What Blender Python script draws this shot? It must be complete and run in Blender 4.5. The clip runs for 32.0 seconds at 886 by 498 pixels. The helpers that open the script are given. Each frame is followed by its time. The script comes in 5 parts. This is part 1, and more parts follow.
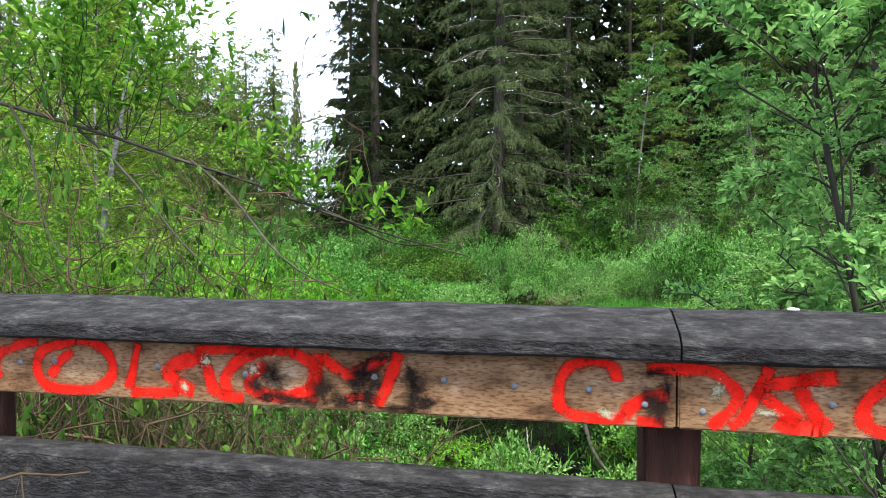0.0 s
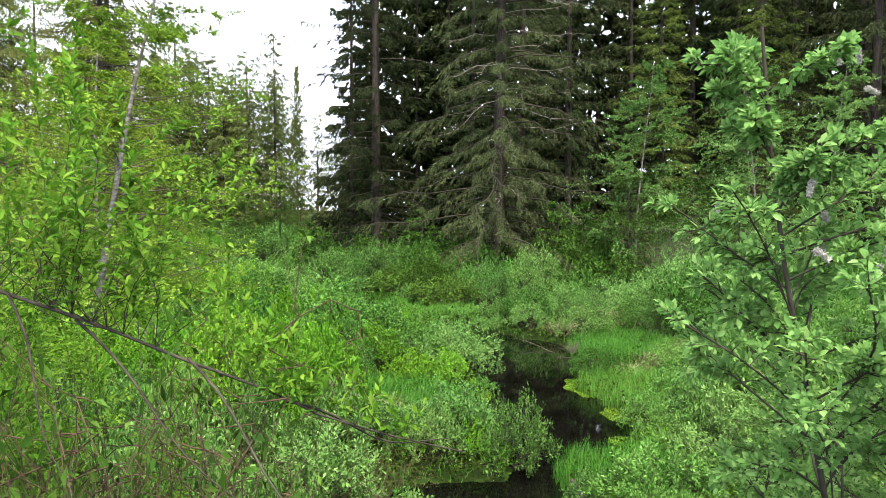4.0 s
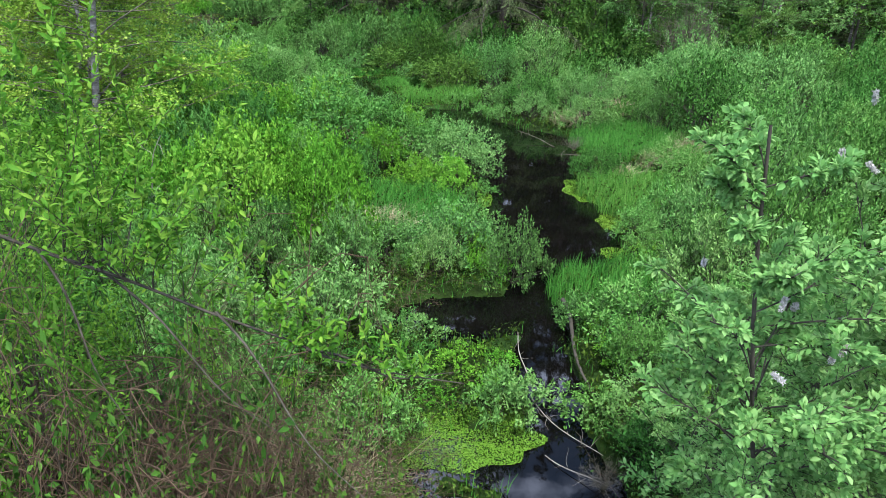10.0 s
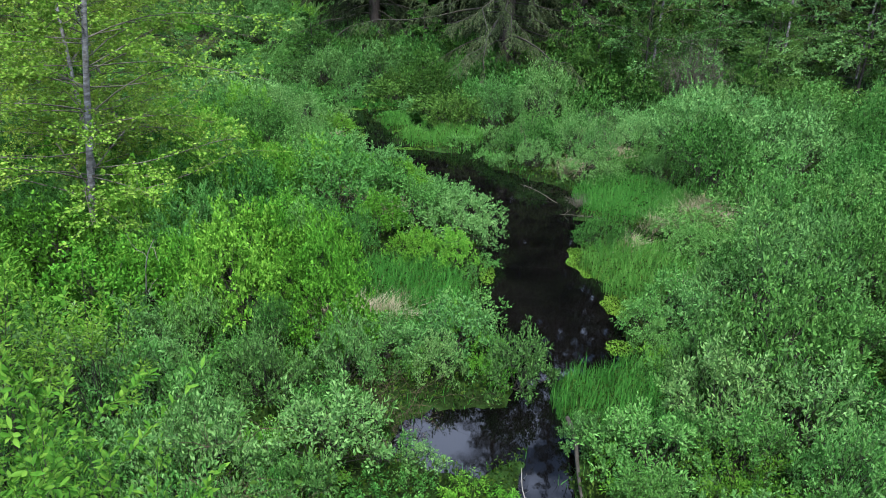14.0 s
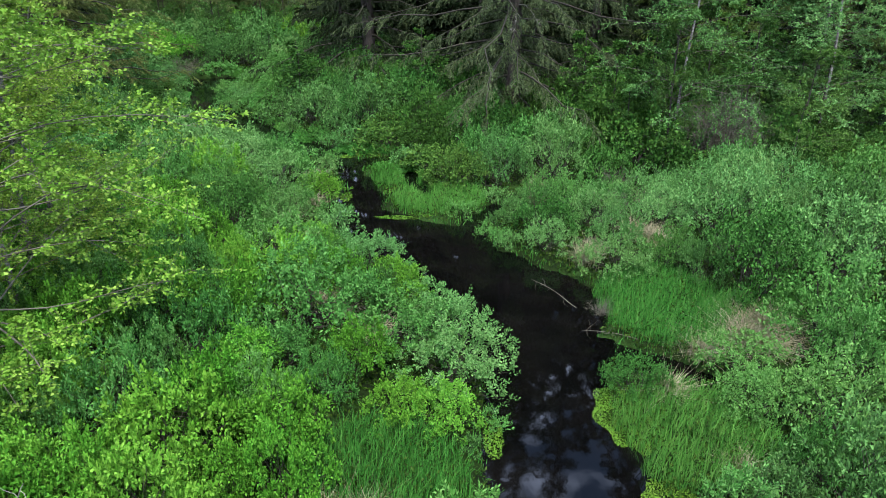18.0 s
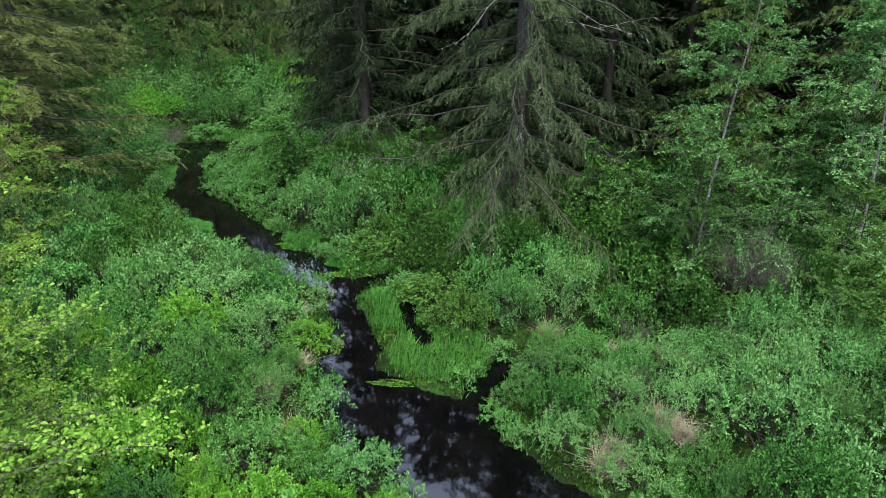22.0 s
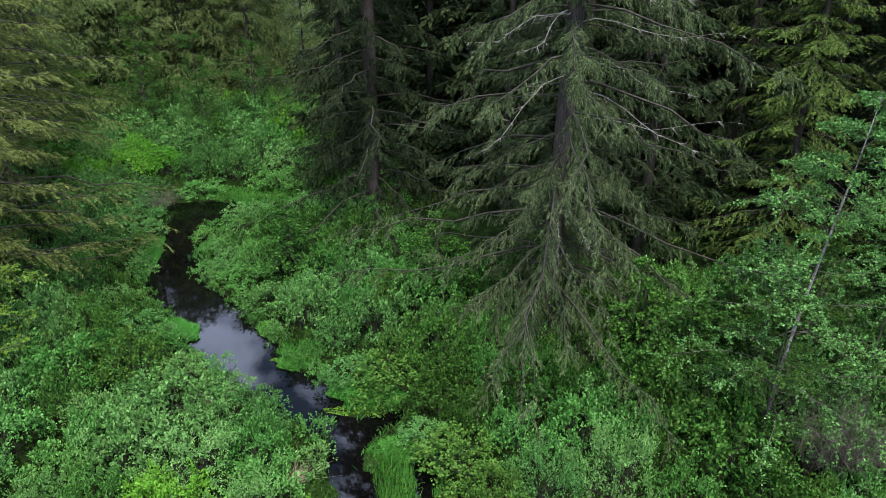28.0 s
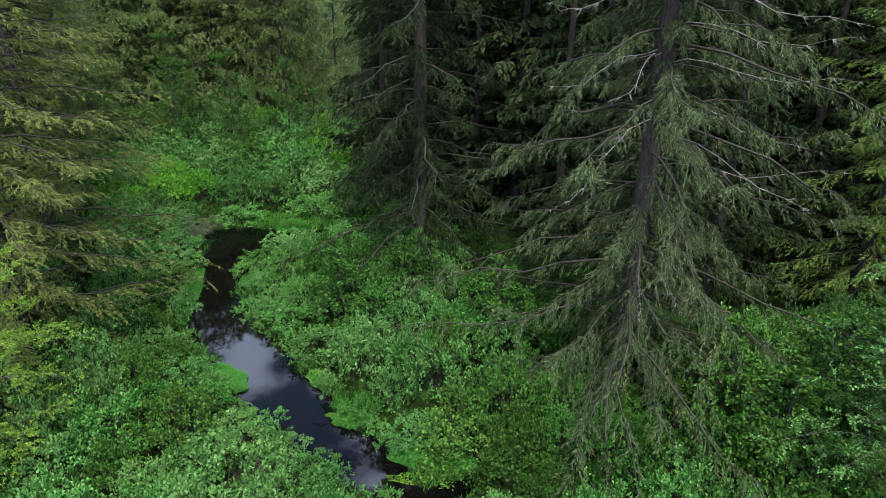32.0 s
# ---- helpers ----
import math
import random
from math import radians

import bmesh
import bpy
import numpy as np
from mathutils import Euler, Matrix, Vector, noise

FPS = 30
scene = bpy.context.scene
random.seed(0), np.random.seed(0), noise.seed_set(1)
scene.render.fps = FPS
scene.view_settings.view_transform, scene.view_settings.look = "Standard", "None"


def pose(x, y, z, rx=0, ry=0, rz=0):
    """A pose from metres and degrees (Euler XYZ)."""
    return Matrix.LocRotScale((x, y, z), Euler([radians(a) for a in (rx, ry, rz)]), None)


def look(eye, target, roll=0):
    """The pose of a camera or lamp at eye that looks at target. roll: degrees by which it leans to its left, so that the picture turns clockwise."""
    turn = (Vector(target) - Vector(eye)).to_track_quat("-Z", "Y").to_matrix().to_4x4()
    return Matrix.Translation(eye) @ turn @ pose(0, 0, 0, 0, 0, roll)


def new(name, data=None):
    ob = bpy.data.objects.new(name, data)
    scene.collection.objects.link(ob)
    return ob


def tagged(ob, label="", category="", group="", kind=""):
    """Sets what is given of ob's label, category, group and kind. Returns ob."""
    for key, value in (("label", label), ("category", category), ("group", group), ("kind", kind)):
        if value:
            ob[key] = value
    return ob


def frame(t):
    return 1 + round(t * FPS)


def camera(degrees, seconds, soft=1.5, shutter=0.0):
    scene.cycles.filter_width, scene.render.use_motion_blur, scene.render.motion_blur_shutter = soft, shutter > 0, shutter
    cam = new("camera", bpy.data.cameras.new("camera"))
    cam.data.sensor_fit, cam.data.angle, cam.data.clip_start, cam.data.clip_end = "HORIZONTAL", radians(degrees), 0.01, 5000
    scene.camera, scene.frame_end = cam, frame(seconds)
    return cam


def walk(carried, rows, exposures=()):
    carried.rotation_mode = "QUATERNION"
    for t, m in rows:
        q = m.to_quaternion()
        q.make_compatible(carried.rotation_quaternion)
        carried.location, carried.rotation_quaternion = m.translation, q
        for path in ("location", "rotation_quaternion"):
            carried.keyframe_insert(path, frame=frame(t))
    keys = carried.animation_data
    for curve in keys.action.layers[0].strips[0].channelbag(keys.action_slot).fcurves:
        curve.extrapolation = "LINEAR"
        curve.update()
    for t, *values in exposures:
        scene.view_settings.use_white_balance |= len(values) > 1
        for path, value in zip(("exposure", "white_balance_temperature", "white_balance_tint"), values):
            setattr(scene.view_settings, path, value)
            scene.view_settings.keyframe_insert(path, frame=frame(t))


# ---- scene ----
# ---- camera and its path ----
cam = camera(68.8, 32.0, soft=0.75)
METRES, EYE, TILT, LEAN, TURN = 36.0, 1.4, -2.0, 0.0, 0.0
ROWS = [
    (0.0, 0.0, 0.0, 0.0, 0.0, 0.0, -0.0),
    (0.5, -0.0002, 0.0001, 0.0062, 0.0, -0.03, -0.08),
    (1.0, 0.0007, -0.0002, 0.0117, 0.01, -0.05, -0.1),
    (1.5, 0.0014, -0.0005, 0.0173, 0.03, -0.05, -0.12),
    (2.0, 0.0017, -0.0006, 0.0239, 0.03, -0.06, -0.13),
    (2.5, 0.0018, -0.0007, 0.0303, 0.05, -0.09, -0.1),
    (3.0, 0.0016, -0.0007, 0.0346, 0.06, -0.1, -0.13),
    (3.5, 0.0013, -0.0007, 0.0398, 0.06, -0.12, -0.15),
    (5.5, 0.0008, 0.0003, 0.0545, 0.11, -3.61, -0.11),
    (6.0, 0.0008, 0.0002, 0.0572, 0.14, -6.13, -0.14),
    (6.5, 0.001, 0.0001, 0.0597, 0.16, -9.21, -0.11),
    (7.0, 0.0012, 0.0001, 0.0623, 0.19, -12.48, -0.11),
    (7.5, 0.0013, 0.0002, 0.0654, 0.23, -15.79, -0.11),
    (8.0, 0.0013, 0.0004, 0.0693, 0.25, -19.04, -0.13),
    (8.5, 0.0013, 0.0008, 0.0745, 0.26, -21.07, -0.07),
    (9.0, 0.0013, 0.001, 0.0808, 0.26, -21.51, -0.05),
    (9.5, 0.0011, 0.001, 0.0864, 0.26, -21.5, -0.07),
    (10.0, 0.0008, 0.001, 0.0922, 0.28, -21.52, -0.12),
    (10.5, 0.0007, 0.0009, 0.0982, 0.31, -21.53, -0.19),
    (11.0, 0.0007, 0.001, 0.1039, 0.33, -21.52, -0.14),
    (11.5, 0.0008, 0.0015, 0.1132, 0.35, -21.55, -0.13),
    (12.0, 0.0007, 0.003, 0.1226, 0.33, -21.57, -0.12),
    (12.5, 0.0008, 0.0076, 0.1327, 0.37, -21.64, -0.08),
    (13.0, 0.0006, 0.016, 0.1427, 0.38, -21.7, -0.13),
    (13.5, 0.0007, 0.0277, 0.1517, 0.41, -21.76, -0.11),
    (14.0, 0.0005, 0.0415, 0.16, 0.41, -21.77, -0.11),
    (14.5, 0.0004, 0.0573, 0.1696, 0.44, -21.84, -0.15),
    (16.5, 0.0039, 0.1309, 0.2019, 0.53, -21.94, 0.07),
    (17.0, 0.0046, 0.1559, 0.2084, 0.52, -21.99, 0.12),
    (17.5, 0.005, 0.1846, 0.214, 0.5, -22.01, 0.1),
    (18.0, 0.0051, 0.2154, 0.2256, 0.49, -22.05, 0.09),
    (18.5, 0.0052, 0.2427, 0.2451, 0.5, -22.06, 0.19),
    (19.0, 0.0048, 0.2662, 0.2685, 0.48, -22.1, 0.19),
    (19.5, 0.0042, 0.2876, 0.2911, 0.45, -22.09, 0.17),
    (20.0, 0.0046, 0.3077, 0.3117, 0.48, -22.12, 0.18),
    (20.5, 0.0044, 0.3271, 0.3319, 0.49, -22.09, 0.17),
    (21.0, 0.0042, 0.3462, 0.3532, 0.48, -22.1, 0.16),
    (21.5, 0.0041, 0.3661, 0.3743, 0.49, -22.1, 0.14),
    (22.0, 0.0027, 0.3863, 0.3954, 0.47, -22.11, 0.07),
    (22.5, 0.0009, 0.4073, 0.4155, 0.45, -22.11, 0.04),
    (23.0, -0.001, 0.4288, 0.4279, 0.46, -22.05, -0.02),
    (23.5, -0.0031, 0.4508, 0.4399, 0.47, -22.02, -0.05),
    (24.0, -0.0054, 0.4729, 0.4522, 0.47, -22.02, -0.08),
    (24.5, -0.0082, 0.4945, 0.4642, 0.47, -22.02, -0.18),
    (25.0, -0.0105, 0.5152, 0.4742, 0.51, -21.99, -0.32),
    (25.5, -0.0134, 0.5345, 0.4839, 0.54, -21.98, -0.45),
    (27.5, -0.027, 0.5983, 0.5131, 0.87, -21.89, -0.73),
    (28.0, -0.0332, 0.6107, 0.5177, 0.98, -21.88, -0.91),
    (28.5, -0.0409, 0.6219, 0.5227, 1.12, -21.84, -1.07),
    (29.0, -0.0495, 0.6316, 0.5277, 1.34, -21.82, -1.35),
    (29.5, -0.0594, 0.6402, 0.5325, 1.58, -21.77, -1.55),
    (30.0, -0.0704, 0.6486, 0.5375, 1.81, -21.77, -1.44),
    (30.5, -0.0832, 0.6576, 0.5433, 1.94, -21.8, -1.14),
    (31.0, -0.0953, 0.669, 0.5488, 2.08, -21.77, -1.0),
    (31.5, -0.1071, 0.6836, 0.5542, 2.21, -21.75, -0.92),
    (32.0, -0.118, 0.7019, 0.5611, 2.31, -21.78, -0.78),
]

EXPOSURES = [(0.0, 1.27, 6950, 4), (1.0, 1.25, 7000, 2), (3.0, 1.34, 7300, 8), (6.0, 1.31, 8050, 15), (8.0, 1.19, 6900, 12), (11.0, 1.1, 6200, 11), (14.0, 0.91, 6050, 10), (19.0, 0.9, 6100, 10), (25.0, 0.79, 6150, 11), (32.0, 0.75, 6200, 11)]
walk(cam, [(t, pose(0, 0, EYE, TILT, LEAN, TURN) @ pose(METRES * x, METRES * y, METRES * z, 90 + pitch, roll, yaw)) for t, x, y, z, yaw, pitch, roll in ROWS], EXPOSURES)

# ---- sky and sun: bright broken cloud ----
SUN_EL, SUN_AZ = 64, 168
world = bpy.data.worlds.new("sky")
scene.world = world
world.use_nodes = True
wt = world.node_tree
wt.nodes.clear()
w_out = wt.nodes.new("ShaderNodeOutputWorld")
w_bg = wt.nodes.new("ShaderNodeBackground")
w_bg.inputs["Strength"].default_value = 0.12
w_sky = wt.nodes.new("ShaderNodeTexSky")
w_sky.sky_type = "NISHITA"
w_sky.sun_disc = False
w_sky.sun_elevation, w_sky.sun_rotation = radians(SUN_EL), radians(SUN_AZ)
w_co = wt.nodes.new("ShaderNodeTexCoord")
w_map = wt.nodes.new("ShaderNodeMapping")
w_map.inputs["Scale"].default_value = (2.2, 2.2, 4.0)
w_noise = wt.nodes.new("ShaderNodeTexNoise")
w_noise.inputs["Scale"].default_value = 2.3
w_noise.inputs["Detail"].default_value = 7.0
w_noise.inputs["Roughness"].default_value = 0.55
w_ramp = wt.nodes.new("ShaderNodeValToRGB")
w_ramp.color_ramp.elements[0].position = 0.46
w_ramp.color_ramp.elements[1].position = 0.56
w_mix = wt.nodes.new("ShaderNodeMix")
w_mix.data_type = "RGBA"
w_mix.inputs[7].default_value = (13.0, 14.8, 19.6, 1)
wt.links.new(w_co.outputs["Generated"], w_map.inputs["Vector"])
wt.links.new(w_map.outputs["Vector"], w_noise.inputs["Vector"])
wt.links.new(w_noise.outputs["Fac"], w_ramp.inputs["Fac"])
w_sep = wt.nodes.new("ShaderNodeSeparateXYZ")
w_low = wt.nodes.new("ShaderNodeMapRange")
w_low.inputs["From Min"].default_value, w_low.inputs["From Max"].default_value = 0.45, 0.25
w_add = wt.nodes.new("ShaderNodeMath")
w_add.operation, w_add.use_clamp = "ADD", True
wt.links.new(w_co.outputs["Generated"], w_sep.inputs[0])
wt.links.new(w_sep.outputs["Z"], w_low.inputs["Value"])
wt.links.new(w_low.outputs["Result"], w_add.inputs[0])
wt.links.new(w_ramp.outputs["Color"], w_add.inputs[1])
wt.links.new(w_add.outputs[0], w_mix.inputs[0])
wt.links.new(w_sky.outputs["Color"], w_mix.inputs[6])
w_top = wt.nodes.new("ShaderNodeMapRange")
w_top.inputs["From Min"].default_value, w_top.inputs["From Max"].default_value = 0.1, 0.9
w_top.inputs["To Min"].default_value, w_top.inputs["To Max"].default_value = 0.75, 1.5
w_scale = wt.nodes.new("ShaderNodeVectorMath")
w_scale.operation = "SCALE"
wt.links.new(w_sep.outputs["Z"], w_top.inputs["Value"])
wt.links.new(w_mix.outputs[2], w_scale.inputs[0])
wt.links.new(w_top.outputs["Result"], w_scale.inputs["Scale"])
wt.links.new(w_scale.outputs[0], w_bg.inputs["Color"])
wt.links.new(w_bg.outputs["Background"], w_out.inputs["Surface"])

sun = new("sun", bpy.data.lights.new("sun", "SUN"))
sun.data.energy, sun.data.angle, sun.data.color = 5.0, radians(12), (1.0, 0.96, 0.88)
sun.matrix_world = look((0, 0, 60), (60 * math.cos(radians(SUN_EL)) * math.sin(radians(SUN_AZ)) * -1, 60 * math.cos(radians(SUN_EL)) * math.cos(radians(SUN_AZ)) * -1, 60 - 60 * math.sin(radians(SUN_EL))))


# ---- materials ----
def nodes_of(name):
    m = bpy.data.materials.new(name)
    m.use_nodes = True
    nt = m.node_tree
    return m, nt, nt.nodes["Principled BSDF"], nt.nodes["Material Output"]


def ramp_node(nt, stops, interpolation="LINEAR"):
    r = nt.nodes.new("ShaderNodeValToRGB")
    r.color_ramp.interpolation = interpolation
    e = r.color_ramp.elements
    while len(e) < len(stops):
        e.new(0.5)
    for el, (p, c) in zip(e, stops):
        el.position, el.color = p, (*c, 1)
    return r


def noise_node(nt, scale, detail=4.0, rough=0.55, coord="Object", stretch=None):
    co = nt.nodes.new("ShaderNodeTexCoord")
    n = nt.nodes.new("ShaderNodeTexNoise")
    n.inputs["Scale"].default_value, n.inputs["Detail"].default_value, n.inputs["Roughness"].default_value = scale, detail, rough
    if stretch:
        mp = nt.nodes.new("ShaderNodeMapping")
        mp.inputs["Scale"].default_value = stretch
        nt.links.new(co.outputs[coord], mp.inputs["Vector"])
        nt.links.new(mp.outputs["Vector"], n.inputs["Vector"])
    else:
        nt.links.new(co.outputs[coord], n.inputs["Vector"])
    return n


def bump_to(nt, b, height, strength, distance=0.02):
    bp = nt.nodes.new("ShaderNodeBump")
    bp.inputs["Strength"].default_value, bp.inputs["Distance"].default_value = strength, distance
    nt.links.new(height, bp.inputs["Height"])
    nt.links.new(bp.outputs["Normal"], b.inputs["Normal"])


LEAF = 0.52


def leaf_material(name, tones, rough=0.55, through_light=0.2, vary=0.72, spec=0.05, shift=0.011):
    """Leaves: tone by leaf and by plant, some light let through."""
    m, nt, b, out = nodes_of(name)
    geo = nt.nodes.new("ShaderNodeNewGeometry")
    info = nt.nodes.new("ShaderNodeObjectInfo")
    mixv = nt.nodes.new("ShaderNodeMath")
    mixv.operation = "MULTIPLY_ADD"
    mixv.inputs[1].default_value = vary
    add = nt.nodes.new("ShaderNodeMath")
    add.operation = "MULTIPLY_ADD"
    add.inputs[1].default_value = 1.6 * (1.0 - vary)
    add.inputs[2].default_value = -0.3 * (1.0 - vary)
    nt.links.new(info.outputs["Random"], add.inputs[0])
    nt.links.new(geo.outputs["Random Per Island"], mixv.inputs[0])
    nt.links.new(add.outputs[0], mixv.inputs[2])
    r = ramp_node(nt, [(p, tuple(LEAF * v for v in c)) for p, c in tones])
    nt.links.new(mixv.outputs[0], r.inputs["Fac"])
    step = nt.nodes.new("ShaderNodeMath")
    step.operation = "MULTIPLY"
    step.inputs[1].default_value = 13.7
    frac = nt.nodes.new("ShaderNodeMath")
    frac.operation = "FRACT"
    hue = nt.nodes.new("ShaderNodeMapRange")
    hue.inputs["To Min"].default_value, hue.inputs["To Max"].default_value = 0.5 - shift, 0.5 + 0.6 * shift
    tint = nt.nodes.new("ShaderNodeHueSaturation")
    nt.links.new(info.outputs["Random"], step.inputs[0])
    nt.links.new(step.outputs[0], frac.inputs[0])
    nt.links.new(frac.outputs[0], hue.inputs["Value"])
    nt.links.new(hue.outputs["Result"], tint.inputs["Hue"])
    nt.links.new(r.outputs["Color"], tint.inputs["Color"])
    r = tint
    nt.links.new(r.outputs["Color"], b.inputs["Base Color"])
    b.inputs["Roughness"].default_value = rough
    b.inputs["Specular IOR Level"].default_value = spec
    tr = nt.nodes.new("ShaderNodeBsdfTranslucent")
    nt.links.new(r.outputs["Color"], tr.inputs["Color"])
    mx = nt.nodes.new("ShaderNodeMixShader")
    mx.inputs[0].default_value = through_light
    nt.links.new(b.outputs[0], mx.inputs[1])
    nt.links.new(tr.outputs[0], mx.inputs[2])
    nt.links.new(mx.outputs[0], out.inputs["Surface"])
    return m


def grain_material(name, tones, scale=6.0, stretch=None, rough=0.85, bump=0.5, detail=6.0, fine=40.0, spec=0.12, coarse=0.62):
    m, nt, b, out = nodes_of(name)
    n = noise_node(nt, scale, detail, coarse, "Object", stretch)
    r = ramp_node(nt, [(p, tuple(0.6 * v for v in c)) for p, c in tones])
    nt.links.new(n.outputs["Fac"], r.inputs["Fac"])
    nt.links.new(r.outputs["Color"], b.inputs["Base Color"])
    b.inputs["Roughness"].default_value = rough
    b.inputs["Specular IOR Level"].default_value = spec
    n2 = noise_node(nt, fine, 5.0, 0.6, "Object", stretch)
    bump_to(nt, b, n2.outputs["Fac"], bump)
    return m


WILLOW = leaf_material("willow_leaf", [(0.0, (0.022, 0.075, 0.012)), (0.5, (0.095, 0.295, 0.048)), (1.0, (0.255, 0.530, 0.135))])
FRESH_WILLOW = leaf_material("fresh_willow_leaf", [(0.0, (0.036, 0.120, 0.010)), (0.5, (0.128, 0.400, 0.030)), (1.0, (0.290, 0.620, 0.075))])
YELLOW_WILLOW = leaf_material("young_willow_leaf", [(0.0, (0.060, 0.185, 0.015)), (0.55, (0.125, 0.333, 0.031)), (1.0, (0.285, 0.512, 0.061))], vary=0.75, through_light=0.42)
GREY_WILLOW = leaf_material("grey_willow_leaf", [(0.0, (0.030, 0.085, 0.018)), (0.5, (0.117, 0.305, 0.066)), (1.0, (0.280, 0.525, 0.155))])
# mint willow tones, raised further so the lit look is in the leaf colour
LIT_PALE_WILLOW = leaf_material("lit_pale_willow_leaf", [(0.0, (0.045, 0.125, 0.028)), (0.5, (0.155, 0.385, 0.090)), (1.0, (0.340, 0.620, 0.190))])
DARK_LEAF = leaf_material("salmonberry_leaf", [(0.0, (0.016, 0.052, 0.008)), (0.5, (0.055, 0.155, 0.022)), (1.0, (0.160, 0.330, 0.055))])
SCRUB_LEAF = leaf_material("thicket_leaf", [(0.0, (0.030, 0.088, 0.015)), (0.55, (0.075, 0.190, 0.032)), (1.0, (0.170, 0.330, 0.065))])
ALDER_LEAF = leaf_material("alder_leaf", [(0.0, (0.115, 0.260, 0.022)), (0.6, (0.225, 0.430, 0.042)), (1.0, (0.410, 0.590, 0.095))], vary=0.8)
GRASS = leaf_material("grass_blade", [(0.0, (0.042, 0.178, 0.024)), (0.5, (0.090, 0.330, 0.047)), (1.0, (0.195, 0.460, 0.085))], vary=0.8)
# herb tones kept very dark: gap shade between the shrubs is put into the colour
SHADE_HERB = leaf_material("herb_leaf_painted_shade", [(0.0, (0.012, 0.032, 0.003)), (0.5, (0.029, 0.072, 0.007)), (1.0, (0.077, 0.135, 0.017))], vary=1.0)
STRAW = leaf_material("dry_grass_blade", [(0.0, (0.230, 0.195, 0.105)), (0.5, (0.400, 0.362, 0.210)), (1.0, (0.620, 0.590, 0.385))], vary=0.9, through_light=0.2)
CATKIN_LEAF = leaf_material("silvery_willow_leaf", [(0.0, (0.140, 0.340, 0.086)), (0.5, (0.255, 0.550, 0.150)), (1.0, (0.435, 0.735, 0.250))], vary=0.9, through_light=0.5)
NEEDLE = leaf_material("spruce_needles", [(0.0, (0.025, 0.041, 0.017)), (0.5, (0.072, 0.108, 0.045)), (1.0, (0.186, 0.240, 0.099))], through_light=0.2, rough=0.75, spec=0.03)
# darker copy of the spruce needles: the second spruce's shade painted into the colour
SHADE_NEEDLE = leaf_material("spruce_needles_painted_shade", [(0.0, (0.016, 0.026, 0.011)), (0.5, (0.044, 0.066, 0.028)), (1.0, (0.115, 0.150, 0.060))], through_light=0.15, rough=0.75, spec=0.03)
WOOD_NEEDLE = leaf_material("wood_needles", [(0.0, (0.022, 0.038, 0.015)), (0.5, (0.052, 0.080, 0.030)), (1.0, (0.120, 0.160, 0.062))], through_light=0.2, rough=0.75, spec=0.03)
OLIVE_NEEDLE = leaf_material("hemlock_needles", [(0.0, (0.092, 0.129, 0.030)), (0.5, (0.190, 0.239, 0.063)), (1.0, (0.328, 0.377, 0.115))], through_light=0.25, rough=0.75, spec=0.03)
FIR_NEEDLE = leaf_material("fir_needles", [(0.0, (0.069, 0.121, 0.025)), (0.5, (0.127, 0.207, 0.044)), (1.0, (0.230, 0.322, 0.081))], through_light=0.2, rough=0.75, spec=0.03)
FAR_NEEDLE = leaf_material("distant_needles", [(0.0, (0.085, 0.130, 0.038)), (0.5, (0.175, 0.255, 0.078)), (1.0, (0.330, 0.430, 0.150))], through_light=0.35, rough=0.75, spec=0.03)
DUCKWEED = leaf_material("duckweed", [(0.0, (0.076, 0.200, 0.014)), (0.5, (0.133, 0.280, 0.024)), (1.0, (0.209, 0.360, 0.048))], vary=1.0, through_light=0.1)
BRAMBLE_LEAF = leaf_material("bramble_leaf", [(0.0, (0.026, 0.075, 0.012)), (0.5, (0.065, 0.17, 0.022)), (1.0, (0.16, 0.32, 0.05))], vary=0.9)
CATKIN = leaf_material("catkin_fluff", [(0.0, (0.55, 0.53, 0.48)), (1.0, (0.80, 0.79, 0.76))], vary=1.0, rough=0.95)
TWIG = grain_material("brown_twig", [(0.3, (0.030, 0.027, 0.020)), (0.7, (0.085, 0.078, 0.060))], 5.0, bump=0.3)
DEAD_TWIG = grain_material("dead_grey_twig", [(0.3, (0.17, 0.15, 0.125)), (0.7, (0.40, 0.37, 0.32))], 4.0, bump=0.3)
GREY_TWIG = grain_material("grey_twig", [(0.3, (0.062, 0.058, 0.042)), (0.7, (0.20, 0.185, 0.135))], 4.0, bump=0.3)
RUST_TWIG = grain_material("dead_bramble", [(0.3, (0.040, 0.027, 0.018)), (0.7, (0.165, 0.115, 0.072))], 4.0, bump=0.3)
BARK = grain_material("conifer_bark", [(0.3, (0.028, 0.023, 0.019)), (0.5, (0.06, 0.05, 0.042)), (0.75, (0.12, 0.105, 0.09))], 5.0, (3, 3, 0.5), bump=0.9, fine=18.0)
PALE_BARK = grain_material("alder_bark", [(0.3, (0.07, 0.065, 0.055)), (0.5, (0.20, 0.19, 0.17)), (0.7, (0.42, 0.41, 0.38))], 4.0, (1, 1, 2.2), bump=0.4)


def ground_material():
    m, nt, b, out = nodes_of("marsh_soil")
    n = noise_node(nt, 0.9, 8.0, 0.65)
    r = ramp_node(nt, [(0.3, (0.005, 0.007, 0.003)), (0.5, (0.010, 0.020, 0.004)), (0.62, (0.018, 0.042, 0.008)), (0.8, (0.025, 0.028, 0.012))])
    nt.links.new(n.outputs["Fac"], r.inputs["Fac"])
    nt.links.new(r.outputs["Color"], b.inputs["Base Color"])
    b.inputs["Roughness"].default_value = 0.95
    b.inputs["Specular IOR Level"].default_value = 0.04
    n2 = noise_node(nt, 14.0, 6.0, 0.7)
    bump_to(nt, b, n2.outputs["Fac"], 0.9, 0.08)
    return m


